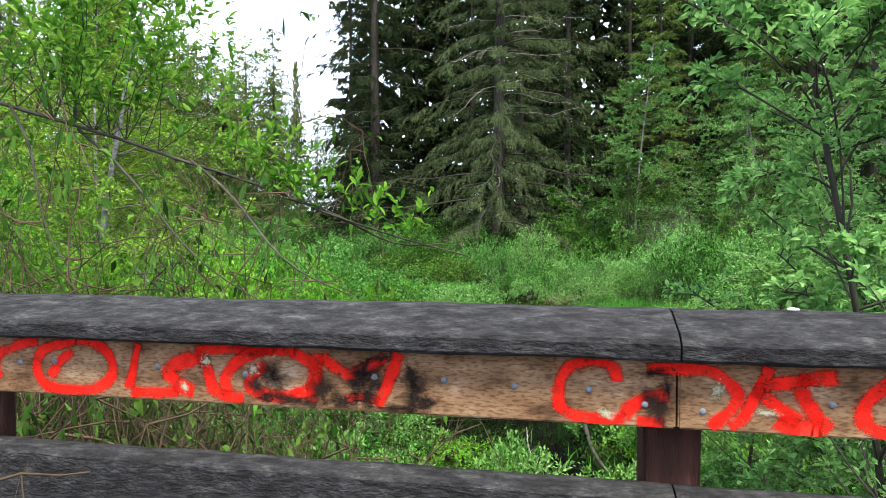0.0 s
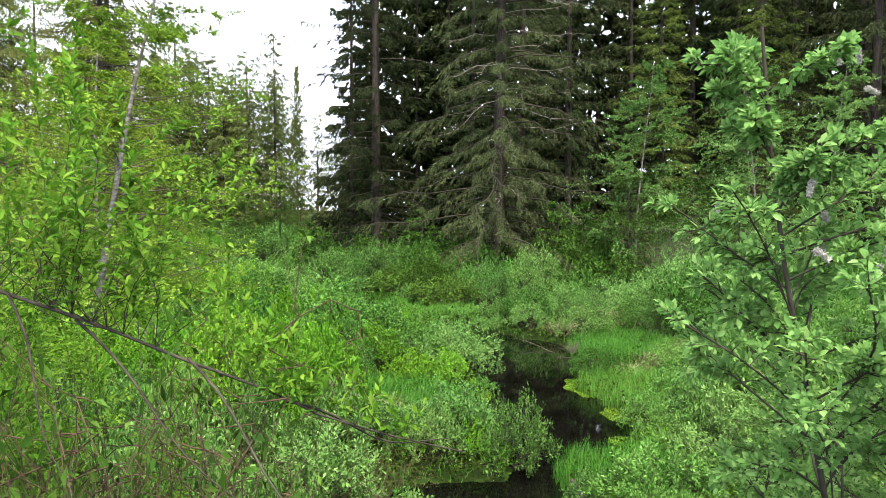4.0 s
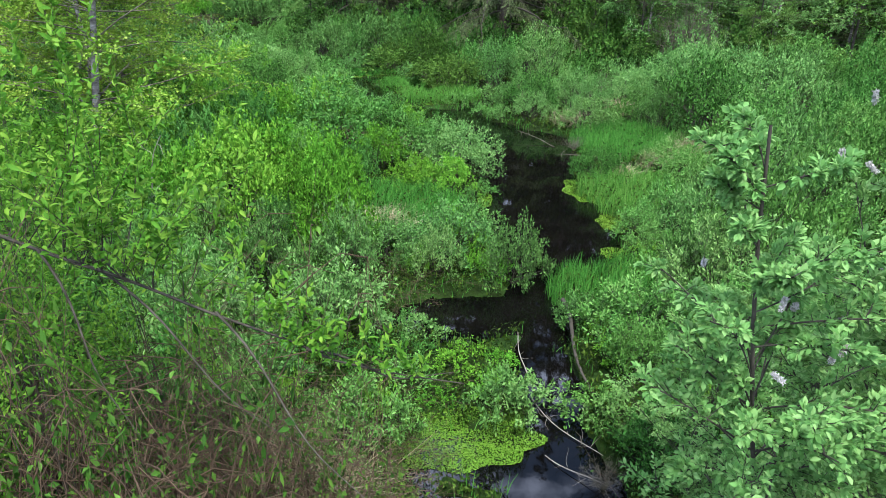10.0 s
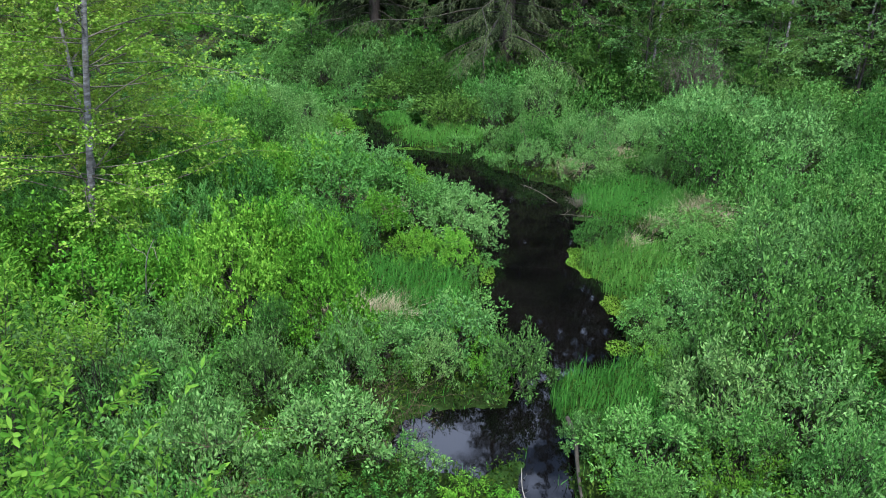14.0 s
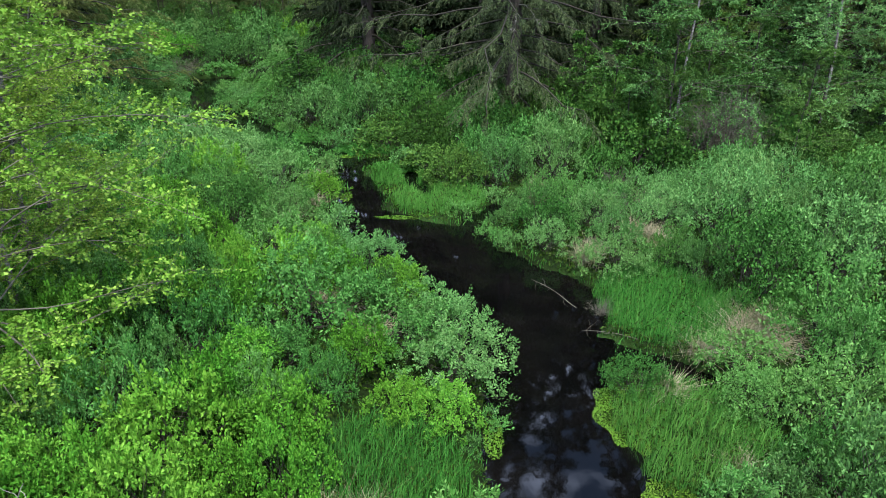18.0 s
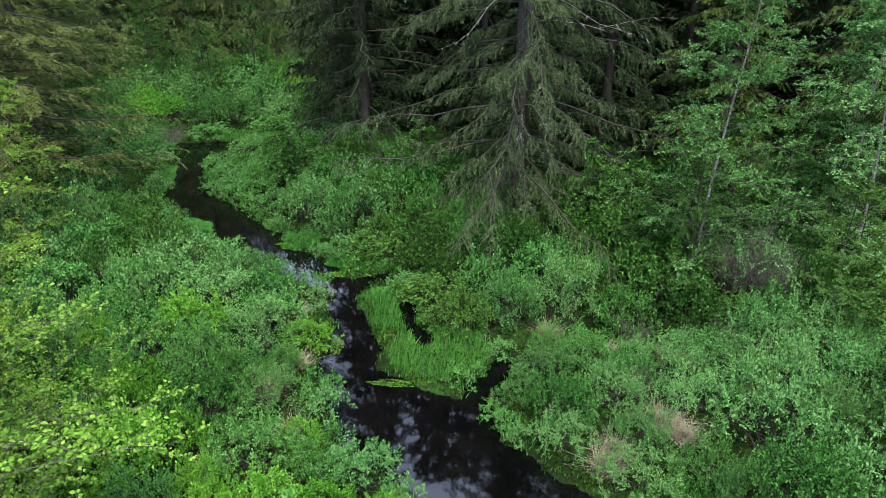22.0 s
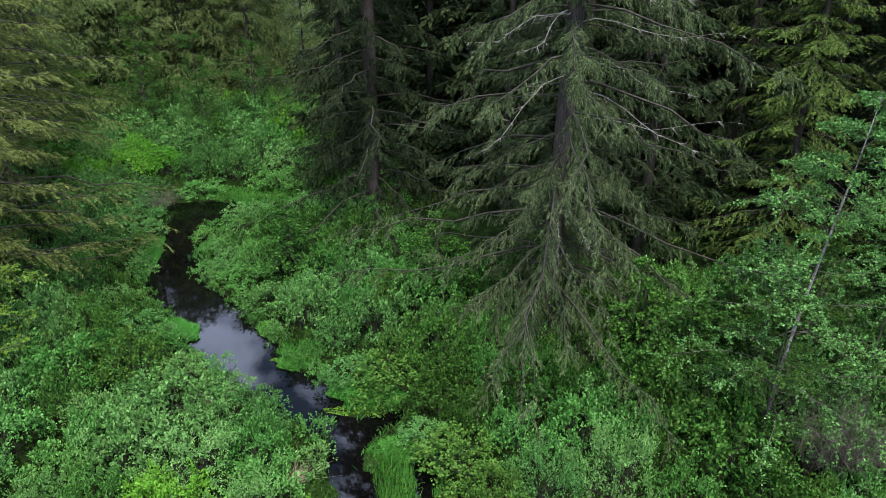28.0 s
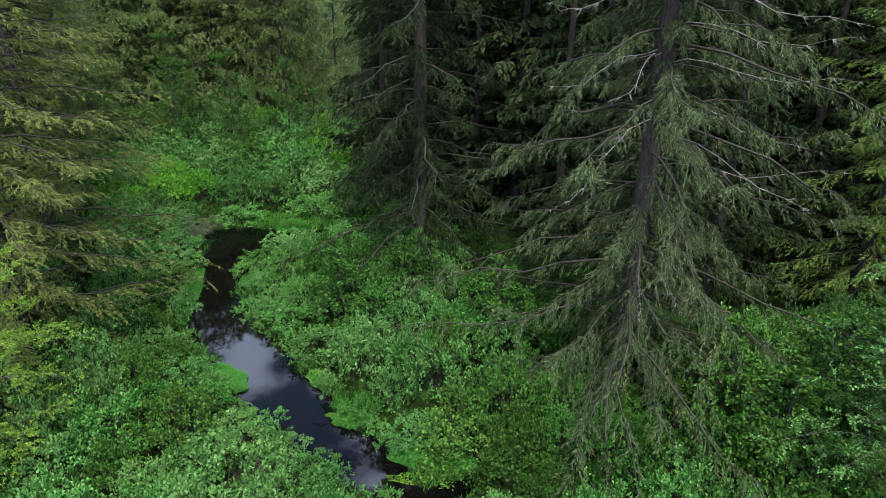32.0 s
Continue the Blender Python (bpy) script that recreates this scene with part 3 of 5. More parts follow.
    red = [
        (0.030, [(-1.44, 1.00), (-1.50, 0.99), (-1.60, 0.95), (-1.62, 0.90), (-1.60, 0.86)]),
        (0.032, [(-1.28, 1.005), (-1.42, 0.97), (-1.45, 0.90), (-1.40, 0.84), (-1.25, 0.835), (-1.16, 0.88), (-1.16, 0.95), (-1.22, 1.00), (-1.30, 1.005)]),
        (0.030, [(-1.40, 0.87), (-1.36, 0.93), (-1.30, 0.97)]),
        (0.026, [(-1.05, 1.01), (-1.07, 0.93), (-1.09, 0.84)]), (0.030, [(-1.09, 0.835), (-0.98, 0.84), (-0.90, 0.845)]),
        (0.042, [(-0.80, 0.97), (-0.88, 0.95), (-0.94, 0.92), (-0.90, 0.87), (-0.84, 0.85)]),
        (0.034, [(-0.82, 0.98), (-0.79, 0.91), (-0.76, 0.85), (-0.66, 0.835)]),
        (0.036, [(-0.72, 0.84), (-0.73, 0.90), (-0.68, 0.96), (-0.58, 1.00), (-0.48, 0.995)]), (0.034, [(-0.85, 0.985), (-0.70, 1.0), (-0.55, 1.0)]),
        (0.034, [(-0.50, 0.995), (-0.43, 0.96), (-0.41, 0.91), (-0.44, 0.87), (-0.55, 0.85), (-0.64, 0.87), (-0.63, 0.92), (-0.58, 0.95)]),
        (0.036, [(-0.43, 0.83), (-0.42, 0.91), (-0.41, 1.0)]), (0.032, [(-0.40, 0.99), (-0.35, 0.95), (-0.30, 0.93), (-0.23, 0.96), (-0.18, 0.995)]),
        (0.034, [(-0.14, 1.01), (-0.16, 0.95), (-0.19, 0.88), (-0.22, 0.835)]), (0.022, [(-0.32, 0.85), (-0.26, 0.86), (-0.20, 0.85)]),
        (0.030, [(0.52, 0.94), (0.51, 0.985), (0.45, 1.005), (0.38, 0.98), (0.35, 0.91), (0.37, 0.85), (0.46, 0.83), (0.55, 0.835)]),
        (0.034, [(0.54, 0.83), (0.56, 0.87), (0.61, 0.90), (0.67, 0.91)]), (0.030, [(0.60, 0.985), (0.66, 0.99), (0.78, 0.985), (0.85, 0.93), (0.84, 0.88), (0.80, 0.84), (0.78, 0.82)]),
        (0.028, [(0.94, 1.01), (0.91, 0.94), (0.87, 0.86), (0.83, 0.825)]), (0.03, [(0.57, 0.83), (0.66, 0.828)]),
        (0.034, [(1.12, 0.985), (1.00, 0.965), (0.92, 0.94), (0.96, 0.89), (1.02, 0.85)]), (0.034, [(1.04, 0.99), (1.02, 0.94), (1.06, 0.87), (1.10, 0.83)]),
        (0.05, [(0.96, 0.86), (1.00, 0.835), (1.08, 0.83)]), (0.034, [(1.34, 0.995), (1.24, 0.97), (1.18, 0.90), (1.19, 0.85), (1.26, 0.825), (1.36, 0.825)]),
    ]
    for w, pts in red:
        stroke(pts, w, RED_PAINT, "paint_stroke")
    def patch(cx, cz, rx, rz, mat, name, depth):
        """A soft round blot, thinning to its rim."""
        m, rings = 36, (0.0, 0.35, 0.7, 1.0)
        ph = rng.uniform(0, 6.3, 3)
        v, e, f = [], [], []
        for q in rings:
            for a in range(m):
                an = 2 * math.pi * a / m
                ragged = 1 + 0.22 * math.sin(2 * an + ph[0]) + 0.16 * math.sin(5 * an + ph[1]) + 0.12 * math.sin(9 * an + ph[2])
                v.append((cx + q * rx * ragged * math.cos(an), -depth, min(max(cz + q * rz * ragged * math.sin(an), 0.814), 1.013)))
                e.append(0.12 + 0.95 * q)
        for q in range(3):
            for a in range(m):
                f.append((q * m + a, q * m + (a + 1) % m, (q + 1) * m + (a + 1) % m, (q + 1) * m + a))
        me = mesh_of(name, np.array(v), np.array(f), mat)
        me.attributes.new("edge", "FLOAT", "POINT").data.foreach_set("value", np.array(e, dtype=np.float32))
        child(name, me, beams[int(cx > JOINT)])

    for k, (x, z, rx, rz) in enumerate(((-0.56, 0.905, 0.06, 0.075), (-0.40, 0.875, 0.05, 0.06), (-0.25, 0.935, 0.07, 0.065), (-0.24, 0.865, 0.05, 0.05), (-0.09, 0.875, 0.065, 0.085), (0.63, 0.875, 0.05, 0.085), (0.62, 0.975, 0.045, 0.022), (-0.62, 0.88, 0.04, 0.05), (-0.50, 0.84, 0.09, 0.025), (-0.33, 0.845, 0.08, 0.03), (-0.14, 0.83, 0.10, 0.016), (-0.27, 0.90, 0.035, 0.08), (-0.10, 0.93, 0.03, 0.05), (-0.59, 0.845, 0.05, 0.02), (-0.20, 0.985, 0.05, 0.02), (0.66, 0.93, 0.025, 0.05), (-0.05, 0.85, 0.035, 0.03))):
        patch(x, z, 1.3 * rx, 1.3 * rz, BLACK_PAINT, "soot_smear", 0.0018 + 0.00006 * k)
    for k, (x, z, rx, rz) in enumerate(((-0.80, 0.955, 0.022, 0.03), (-0.63, 0.935, 0.03, 0.025), (-0.88, 0.865, 0.022, 0.02), (0.49, 0.848, 0.03, 0.018), (0.93, 0.875, 0.035, 0.018), (0.80, 0.93, 0.025, 0.03))):
        patch(x, z, 1.25 * rx, 1.25 * rz, CREAM_PAINT, "scraped_patch", 0.0026 + 0.00006 * k)
    dropping = thing("bird_dropping", "white bird dropping dried on the cap timber", "dropping", at=RAIL)
    bm = bmesh.new()
    bmesh.ops.create_icosphere(bm, subdivisions=2, radius=0.016, matrix=Matrix.Translation((1.052, 0.178, 1.147)) @ Matrix.Diagonal((1.2, 0.8, 0.4, 1)))
    part("dropping", bm, WHITE_DIRT, dropping, "", True)


build_bridge()
build_guardrail()


# ---- plants: shared meshes ----
def shrub_meshes(name, seed, shoots, per_shoot, leaf, leaf_w, mat, tall=1.0, wide=1.0, upright=0.5, fine=False, bare=0.25, stem_r=0.012, stem_mat=None, twiggy=0, pts=5, spread=0.24, split=False):
    """A shrub of one metre's radius and height: curved shoots from one root with leaves along them."""
    rng = np.random.default_rng(seed)
    az = rng.uniform(0, 2 * np.pi, shoots)
    out = np.sqrt(rng.uniform(0.02, 1, shoots)) * wide
    top = tall * (1.0 - 0.55 * (out / wide) ** 2) * rng.uniform(0.64, 1.16, shoots)
    s, g = np.linspace(0, 1, pts), pts - 1
    bend = rng.normal(0, 0.10 * wide, (shoots, 2))
    r = out[:, None] * (0.12 + 0.88 * s ** (0.7 + upright))
    x = r * np.cos(az)[:, None] + bend[:, :1] * np.sin(3.0 * s) * s
    y = r * np.sin(az)[:, None] + bend[:, 1:] * np.sin(3.0 * s) * s
    z = top[:, None] * (s ** 0.85) - 0.05
    curves = np.stack([x, y, z], -1)
    rad = stem_r * (1.05 - s)[None, :] * rng.uniform(0.6, 1.2, (shoots, 1)) + 0.0015
    stem = tubes(curves, rad, 3)
    n = shoots * per_shoot
    i = np.repeat(np.arange(shoots), per_shoot)
    u = np.clip(bare + (1 - bare) * rng.uniform(0, 1, n) ** 0.75, 0, 0.999)
    k = (u * g).astype(int)
    f = (u * g - k)[:, None]
    p = curves[i, k] * (1 - f) + curves[i, k + 1] * f
    tan = unit(curves[i, k + 1] - curves[i, k])
    off = rng.normal(size=(n, 3))
    off = unit(off - tan * (off * tan).sum(-1, keepdims=True))
    reach = rng.uniform(0.0, 1.0, (n, 1)) ** 1.3 * (0.25 * spread + spread * (1 - u[:, None]))
    p = p + off * reach + np.array([0, 0, 0.04]) * reach
    way = off * 1.0 + (tan * rng.uniform(0.2, 1.2, (n, 1)) if fine else tan * rng.uniform(-0.1, 0.7, (n, 1)) + 0.35 * rng.normal(size=(n, 3))) + np.array([0, 0, 0.1])
    ln = leaf * rng.uniform(0.6, 1.25, n)
    lv = (full_leaves if fine else kites)(p, way, ln, leaf_w * ln / leaf, rng)
    if twiggy:
        j = rng.integers(0, shoots, twiggy)
        kk = rng.integers(1, pts - 1, twiggy)
        a = curves[j, kk]
        w = unit(rng.normal(size=(twiggy, 3)) + np.array([0, 0, 0.3]))
        ln2 = rng.uniform(0.15, 0.4, (twiggy, 1, 1))
        ss = np.linspace(0, 1, 4)[None, :, None]
        tw = a[:, None, :] + w[:, None, :] * ss * ln2 + np.array([0, 0, -0.12]) * ss ** 2 * ln2
        stem = join_arrays([stem, tubes(tw, np.full((twiggy, 4), 0.002) * (1.3 - ss[..., 0]), 3)])
    if split:
        return [mesh_of(name + "_stem", *tubes(curves[q:q + 1], rad[q:q + 1], 5), stem_mat or TWIG, True) for q in range(shoots)] + [mesh_of(name + "_leaves", *lv, mat)]
    return mesh_of(name + "_wood", *stem, stem_mat or TWIG), mesh_of(name + "_leaves", *lv, mat)


def lobed_shrub(name, seed, lobes, shoots, per, leaf, leaf_w, mat, upright=0.55, shoot=0.26, wild=0.5, twigs=False, stem_r=0.010, stem_mat=None, ragged=0.3):
    """A shrub of one metre's radius and height: stems to rounded lobes, each a tuft of leafy shoots, with gaps between."""
    rng = np.random.default_rng(seed)
    az = np.arange(lobes) * 2.3999 + rng.normal(0, 0.3, lobes)
    rr = 0.86 * np.sqrt((np.arange(lobes) + 0.5) / lobes) * rng.uniform(0.8, 1.12, lobes)
    z = (1.0 - 0.62 * rr ** 2) * rng.uniform(0.84 - ragged, 0.92, lobes)
    low = rng.uniform(size=lobes) < 0.24
    z = np.where(low, z * rng.uniform(0.3, 0.65, lobes), z)
    rr = np.where(low, np.clip(rr * 1.35, 0, 0.95), rr)
    c = np.stack([rr * np.cos(az), rr * np.sin(az), z], -1)
    t = np.linspace(0, 1, 5)[None, :, None]
    root = 0.16 * rng.normal(size=(lobes, 1, 3)) * np.array([1, 1, 0])
    knee = root * 0.6 + c[:, None, :] * np.array([0.42, 0.42, 0.66])
    curves = root * (1 - t) ** 2 + 2 * knee * t * (1 - t) + c[:, None, :] * t ** 2 - np.array([0, 0, 0.04])
    sets = [tubes(curves, stem_r * (1.1 - t[..., 0]) * rng.uniform(0.6, 1.2, (lobes, 1)) + 0.0015, 3)]
    i = np.repeat(np.arange(lobes), shoots)
    m = len(i)
    big = rng.uniform(0.75, 1.3, lobes)[i, None]
    out = c[i] * np.array([1.0, 1.0, 0.0])
    a = c[i] + 0.07 * rng.normal(size=(m, 3)) * np.array([1, 1, 0.7]) * big
    d = unit(0.75 * out + np.array([0, 0, upright]) + 0.8 * rng.normal(size=(m, 3)))
    ln = shoot * big * rng.uniform(0.45, 1.15, (m, 1))
    s3 = np.linspace(0, 1, 3)[None, :, None]
    tw = a[:, None, :] + d[:, None, :] * ln[:, None] * s3
    if twigs:
        sets.append(tubes(tw, np.full((m, 1), 0.0026) * (1.15 - s3[..., 0]), 3))
    j = np.repeat(np.arange(m), per)
    q = len(j)
    v = rng.uniform(0.2, 1.0, (q, 1))
    off = rng.normal(size=(q, 3))
    off = unit(off - d[j] * (off * d[j]).sum(-1, keepdims=True))
    p = a[j] + d[j] * ln[j] * v + off * 0.25 * leaf
    way = off + d[j] * (0.35 + 0.75 * v) + np.array([0, 0, 0.12])
    l2 = leaf * rng.uniform(0.6, 1.25, q)
    lv = kites(p, way, l2, leaf_w * l2 / leaf, rng, 0.22, 0.5, wild)
    return mesh_of(name + "_wood", *join_arrays(sets), stem_mat or TWIG), mesh_of(name + "_leaves", *lv, mat)


def conifer_meshes(name, seed, tall, reach, branches, sprays, per_spray, needle, width, mat, droop=0.35, clear=0.06, trunk=0.35, power=0.75, hang=0.5, pts=7, loose=0.55, spray=1.6, stray=0.03, low=1.08):
    """A conifer: tapered trunk, whorls of drooping boughs, each with side sprays of needled twigs."""
    rng = np.random.default_rng(seed)
    s = np.linspace(0, 1, 14)
    sway = np.stack([0.15 * np.sin(3 * s + seed), 0.15 * np.sin(2.3 * s + 2 * seed), tall * s], -1)[None]
    trunk_t = tubes(sway, (trunk * (1 - s) ** 0.8 * (1 + 0.35 * np.exp(-s * 22)) + 0.02)[None], 10)
    h = clear + (1 - clear - 0.01) * (np.arange(branches) + rng.uniform(0, 1, branches)) / branches
    h = h ** low
    az = np.arange(branches) * 2.399 + rng.normal(0, 0.35, branches)
    length = reach * ((1 - h) ** power) * rng.uniform(0.3, 1.3, branches) + 0.25
    t, g = np.linspace(0, 1, pts), pts - 1
    dr = droop * rng.uniform(0.6, 1.4, branches) * (1 - 0.6 * h)
    rad = length[:, None] * t
    dirs = np.stack([np.cos(az), np.sin(az)], -1)
    z = (h * tall)[:, None] + length[:, None] * (0.12 * t - dr[:, None] * t ** 1.7 + 0.10 * t ** 5)
    curves = np.concatenate([dirs[:, None, :] * rad[..., None], z[..., None]], -1)
    curves[..., :2] += np.stack([np.interp(h, s, sway[0, :, 0]), np.interp(h, s, sway[0, :, 1])], -1)[:, None, :]
    curves[..., :2] += (length[:, None, None] * t[None, :, None]) * stray * np.cumsum(rng.normal(size=(branches, pts, 2)), axis=1)
    curves[..., 2] += length[:, None] * t * 0.6 * stray * rng.normal(size=(branches, pts))
    bough = tubes(curves, (0.007 * length[:, None] + 0.010) * (1.06 - t)[None], 4 if pts > 5 else 3)
    m = branches * sprays
    i = np.repeat(np.arange(branches), sprays)
    u = rng.uniform(0.05, 1, m) ** 0.9
    k = np.minimum((u * g).astype(int), g - 1)
    f = (u * g - k)[:, None]
    p = curves[i, k] * (1 - f) + curves[i, k + 1] * f
    tan = unit(curves[i, k + 1] - curves[i, k])
    side = np.stack([-dirs[i, 1], dirs[i, 0], np.zeros(m)], -1) * rng.choice([-1, 1], m)[:, None]
    way = unit(tan * 0.75 + side * rng.uniform(0.2, 1.1, (m, 1)) + np.array([0, 0, -1]) * hang * rng.uniform(0.2, 1.3, (m, 1)))
    ln = (0.18 + 0.28 * (1 - u) ** 0.7 + 0.04) * length[i] * rng.uniform(0.5, 1.2, m)
    ln = np.minimum(ln, spray * rng.uniform(0.7, 1.1, m))
    q = m * per_spray
    j = np.repeat(np.arange(m), per_spray)
    v = rng.uniform(0, 1, q)
    pp = p[j] + way[j] * (ln[j] * v)[:, None] + np.array([0, 0, -0.35]) * hang * (ln[j] * v ** 2)[:, None]
    keep = (pp[:, 2] < 0.72 * tall) | (rng.uniform(size=q) < 0.5)
    pp, j = pp[keep], j[keep]
    q = len(j)
    nw = way[j] * 0.9 + loose * unit(rng.normal(size=(q, 3))) + np.array([0, 0, -0.35]) * hang
    nl = needle * rng.uniform(0.6, 1.3, q)
    need = kites(pp, nw, nl, width * rng.uniform(0.7, 1.3, q), rng, 0.15, 0.4)
    return mesh_of(name + "_trunk", *trunk_t, BARK, True), mesh_of(name + "_boughs", *bough, TWIG, True), mesh_of(name + "_needles", *need, mat)


def broadleaf_meshes(name, seed, tall, reach, limbs, twigs, per_twig, leaf, leaf_w, mat, bark, trunk=0.12, clear=0.25, lean=(0.0, 0.0), rise=0.45, twig=None, fine=False, sway=0.008, limb=0.22, tipped=1.0):
    """A slim leafy tree: bent trunk, rising limbs, twigs and leaves at their ends."""
    rng = np.random.default_rng(seed)
    s = np.linspace(0, 1, 12)
    tr = np.stack([lean[0] * s ** 1.4 + sway * tall * np.sin(5 * s + seed), lean[1] * s ** 1.4 + sway * tall * np.sin(4 * s + 1.7 * seed), tall * s], -1)
    wood = [tubes(tr[None], (trunk * (1.04 - s) ** 0.9 + 0.008)[None], 8)]
    h = clear + (0.98 - clear) * rng.uniform(0, 1, limbs)
    a = np.stack([np.interp(h, s, tr[:, c]) for c in range(3)], -1)
    az = np.arange(limbs) * 2.4 + rng.normal(0, 0.4, limbs)
    ln = reach * (1.05 - h) ** 0.6 * rng.uniform(0.5, 1.15, limbs)
    t = np.linspace(0, 1, 7)
    w = np.stack([np.cos(az), np.sin(az), rise * rng.uniform(0.4, 1.4, limbs)], -1)
    cur = a[:, None, :] + w[:, None, :] * (ln[:, None] * t)[..., None]
    cur += rng.normal(0, 0.06, (limbs, 1, 3)) * ln[:, None, None] * np.sin(4 * t)[None, :, None]
    cur[..., 2] -= 0.28 * ln[:, None] * t ** 2.2
    wood.append(tubes(cur, (limb * trunk * (1.1 - h))[:, None] * (1.08 - t)[None] + 0.004, 4))
    i = np.repeat(np.arange(limbs), twigs)
    m = len(i)
    u = rng.uniform(0.25, 1, m)
    k = np.minimum((u * 6).astype(int), 5)
    f = (u * 6 - k)[:, None]
    p = cur[i, k] * (1 - f) + cur[i, k + 1] * f
    tw = unit(rng.normal(size=(m, 3)) * np.array([1, 1, 0.6]) + 0.7 * w[i] + np.array([0, 0, 0.15]))
    tl = 0.3 * ln[i] * rng.uniform(0.35, 1.0, m)
    ss = np.linspace(0, 1, 4)
    tcur = p[:, None, :] + tw[:, None, :] * (tl[:, None] * ss)[..., None]
    tcur[..., 2] -= 0.15 * tl[:, None] * ss ** 2
    wood.append(tubes(tcur, np.full((m, 1), 0.0035 + 0.012 * trunk) * (1.15 - ss)[None], 3))
    j = np.repeat(np.arange(m), per_twig)
    q = len(j)
    v = rng.uniform(0.15, 1.05, q) ** tipped
    pp = p[j] + tw[j] * (tl[j] * v)[:, None]
    pp[:, 2] -= 0.15 * tl[j] * v ** 2
    off = unit(rng.normal(size=(q, 3)))
    pp += off * 0.25 * leaf
    lw = leaf * rng.uniform(0.6, 1.25, q)
    lv = (full_leaves if fine else kites)(pp, off + (0.6 if tipped == 1.0 else 1.0) * tw[j], lw, leaf_w * lw / leaf, rng)
    return mesh_of(name + "_trunk", *wood[0], bark, True), mesh_of(name + "_limbs", *join_arrays(wood[1:]), twig or bark, True), mesh_of(name + "_leaves", *lv, mat)


def plant(name, meshes, names, x, y, turn, size, tall, label, category, group="", z=None, tilt=0.0):
    at = pose(x, y, height1(x, y) - 0.05 if z is None else z, tilt, 0, turn) @ Matrix.Diagonal((size, size, tall, 1))
    ob = thing(name, label, category, group, at=at)
    for n, me in zip(names, meshes):
        c = child(n, me, ob)
        if n in ("branchwork", "foliage", "crown"):
            c["kind"] = "stuff"
    return ob


# ---- the wood ----
SPRUCE = conifer_meshes("great_spruce", 11, 50, 10.0, 230, 58, 25, 0.25, 0.034, NEEDLE, low=1.45, droop=0.55, clear=0.05, trunk=0.62, power=0.62, hang=0.75, loose=0.6, spray=0.9, stray=0.06)
SPRUCE_B = conifer_meshes("second_spruce", 12, 48, 8.8, 160, 42, 22, 0.28, 0.046, SHADE_NEEDLE, low=1.3, droop=0.40, clear=0.05, trunk=0.5, hang=0.7, loose=0.5, spray=0.95, stray=0.05)
FOREST = [conifer_meshes("wood_conifer", 20 + k, 52, 5.8, 130, 24, 17, 0.40, 0.090, WOOD_NEEDLE, low=1.25, droop=0.4, clear=0.06, trunk=0.40, hang=0.7, pts=4, loose=0.5, power=0.6, spray=1.1) for k in range(3)]
FOREST_FAR = [conifer_meshes("far_conifer", 26 + k, 52, 5.8, 100, 16, 8, 0.9, 0.40, WOOD_NEEDLE, droop=0.35, clear=0.02, trunk=0.38, hang=0.7, pts=3, loose=0.6, power=0.55) for k in range(2)]
OLIVE = conifer_meshes("olive_hemlock", 31, 38, 9.5, 200, 36, 20, 0.25, 0.046, OLIVE_NEEDLE, droop=0.36, clear=0.05, trunk=0.42, hang=0.5, loose=0.55, spray=0.9, stray=0.05)
FIR = conifer_meshes("fir", 33, 26, 6.5, 150, 34, 15, 0.24, 0.060, FIR_NEEDLE, droop=0.42, clear=0.04, trunk=0.32, hang=0.45, loose=0.5, spray=0.9, power=0.55)
LIGHT_CON = conifer_meshes("light_cedar", 35, 36, 7.0, 150, 24, 17, 0.34, 0.062, FAR_NEEDLE, droop=0.3, clear=0.01, trunk=0.3, hang=1.0, power=0.42, pts=4, loose=0.6)
TW, TN = ("trunk", "branchwork", "crown"), ("branchwork", "foliage")
plant("spruce", SPRUCE, TW, 5.1, 58.4, 20, 1, 1.05, "huge old spruce with drooping grey-green boughs above the creek", "spruce", z=-2.2)
plant("spruce", SPRUCE_B, TW, -8.0, 76.0, 70, 1.2, 1.2, "tall spruce with open trunk standing behind shrubs, shade put into its needle colour", "spruce", z=-2.0)
plant("conifer", FOREST[0], TW, -12.2, 86.0, 30, 0.85, 0.9, "dark tall conifer behind the open-trunked spruce", "conifer", "conifers of the dark wood")
plant("conifer", FOREST[1], TW, -9.5, 93.0, 130, 0.9, 1.0, "dark tall conifer behind the open-trunked spruce", "conifer", "conifers of the dark wood")
plant("hemlock", OLIVE, TW, -30.5, 58.5, 200, 1.1, 1.05, "olive-brown hemlock with long layered boughs over the bank", "hemlock", z=-1.5)
plant("hemlock", OLIVE, TW, -37.0, 72.0, 80, 0.95, 1.15, "olive-brown hemlock with long layered boughs", "hemlock", z=-1.0)
plant("hemlock", OLIVE, TW, -35.5, 47.0, 310, 0.9, 1.05, "olive-brown hemlock at the edge of the wood", "hemlock", z=-1.0)
plant("fir", FIR, TW, 22.0, 66.0, 10, 1, 1.1, "young fir with fresh light green tips", "fir", z=-1.2)
plant("fir", FIR, TW, 29.0, 60.0, 130, 1.0, 1.2, "young fir with fresh light green tips", "fir", z=-1.0)

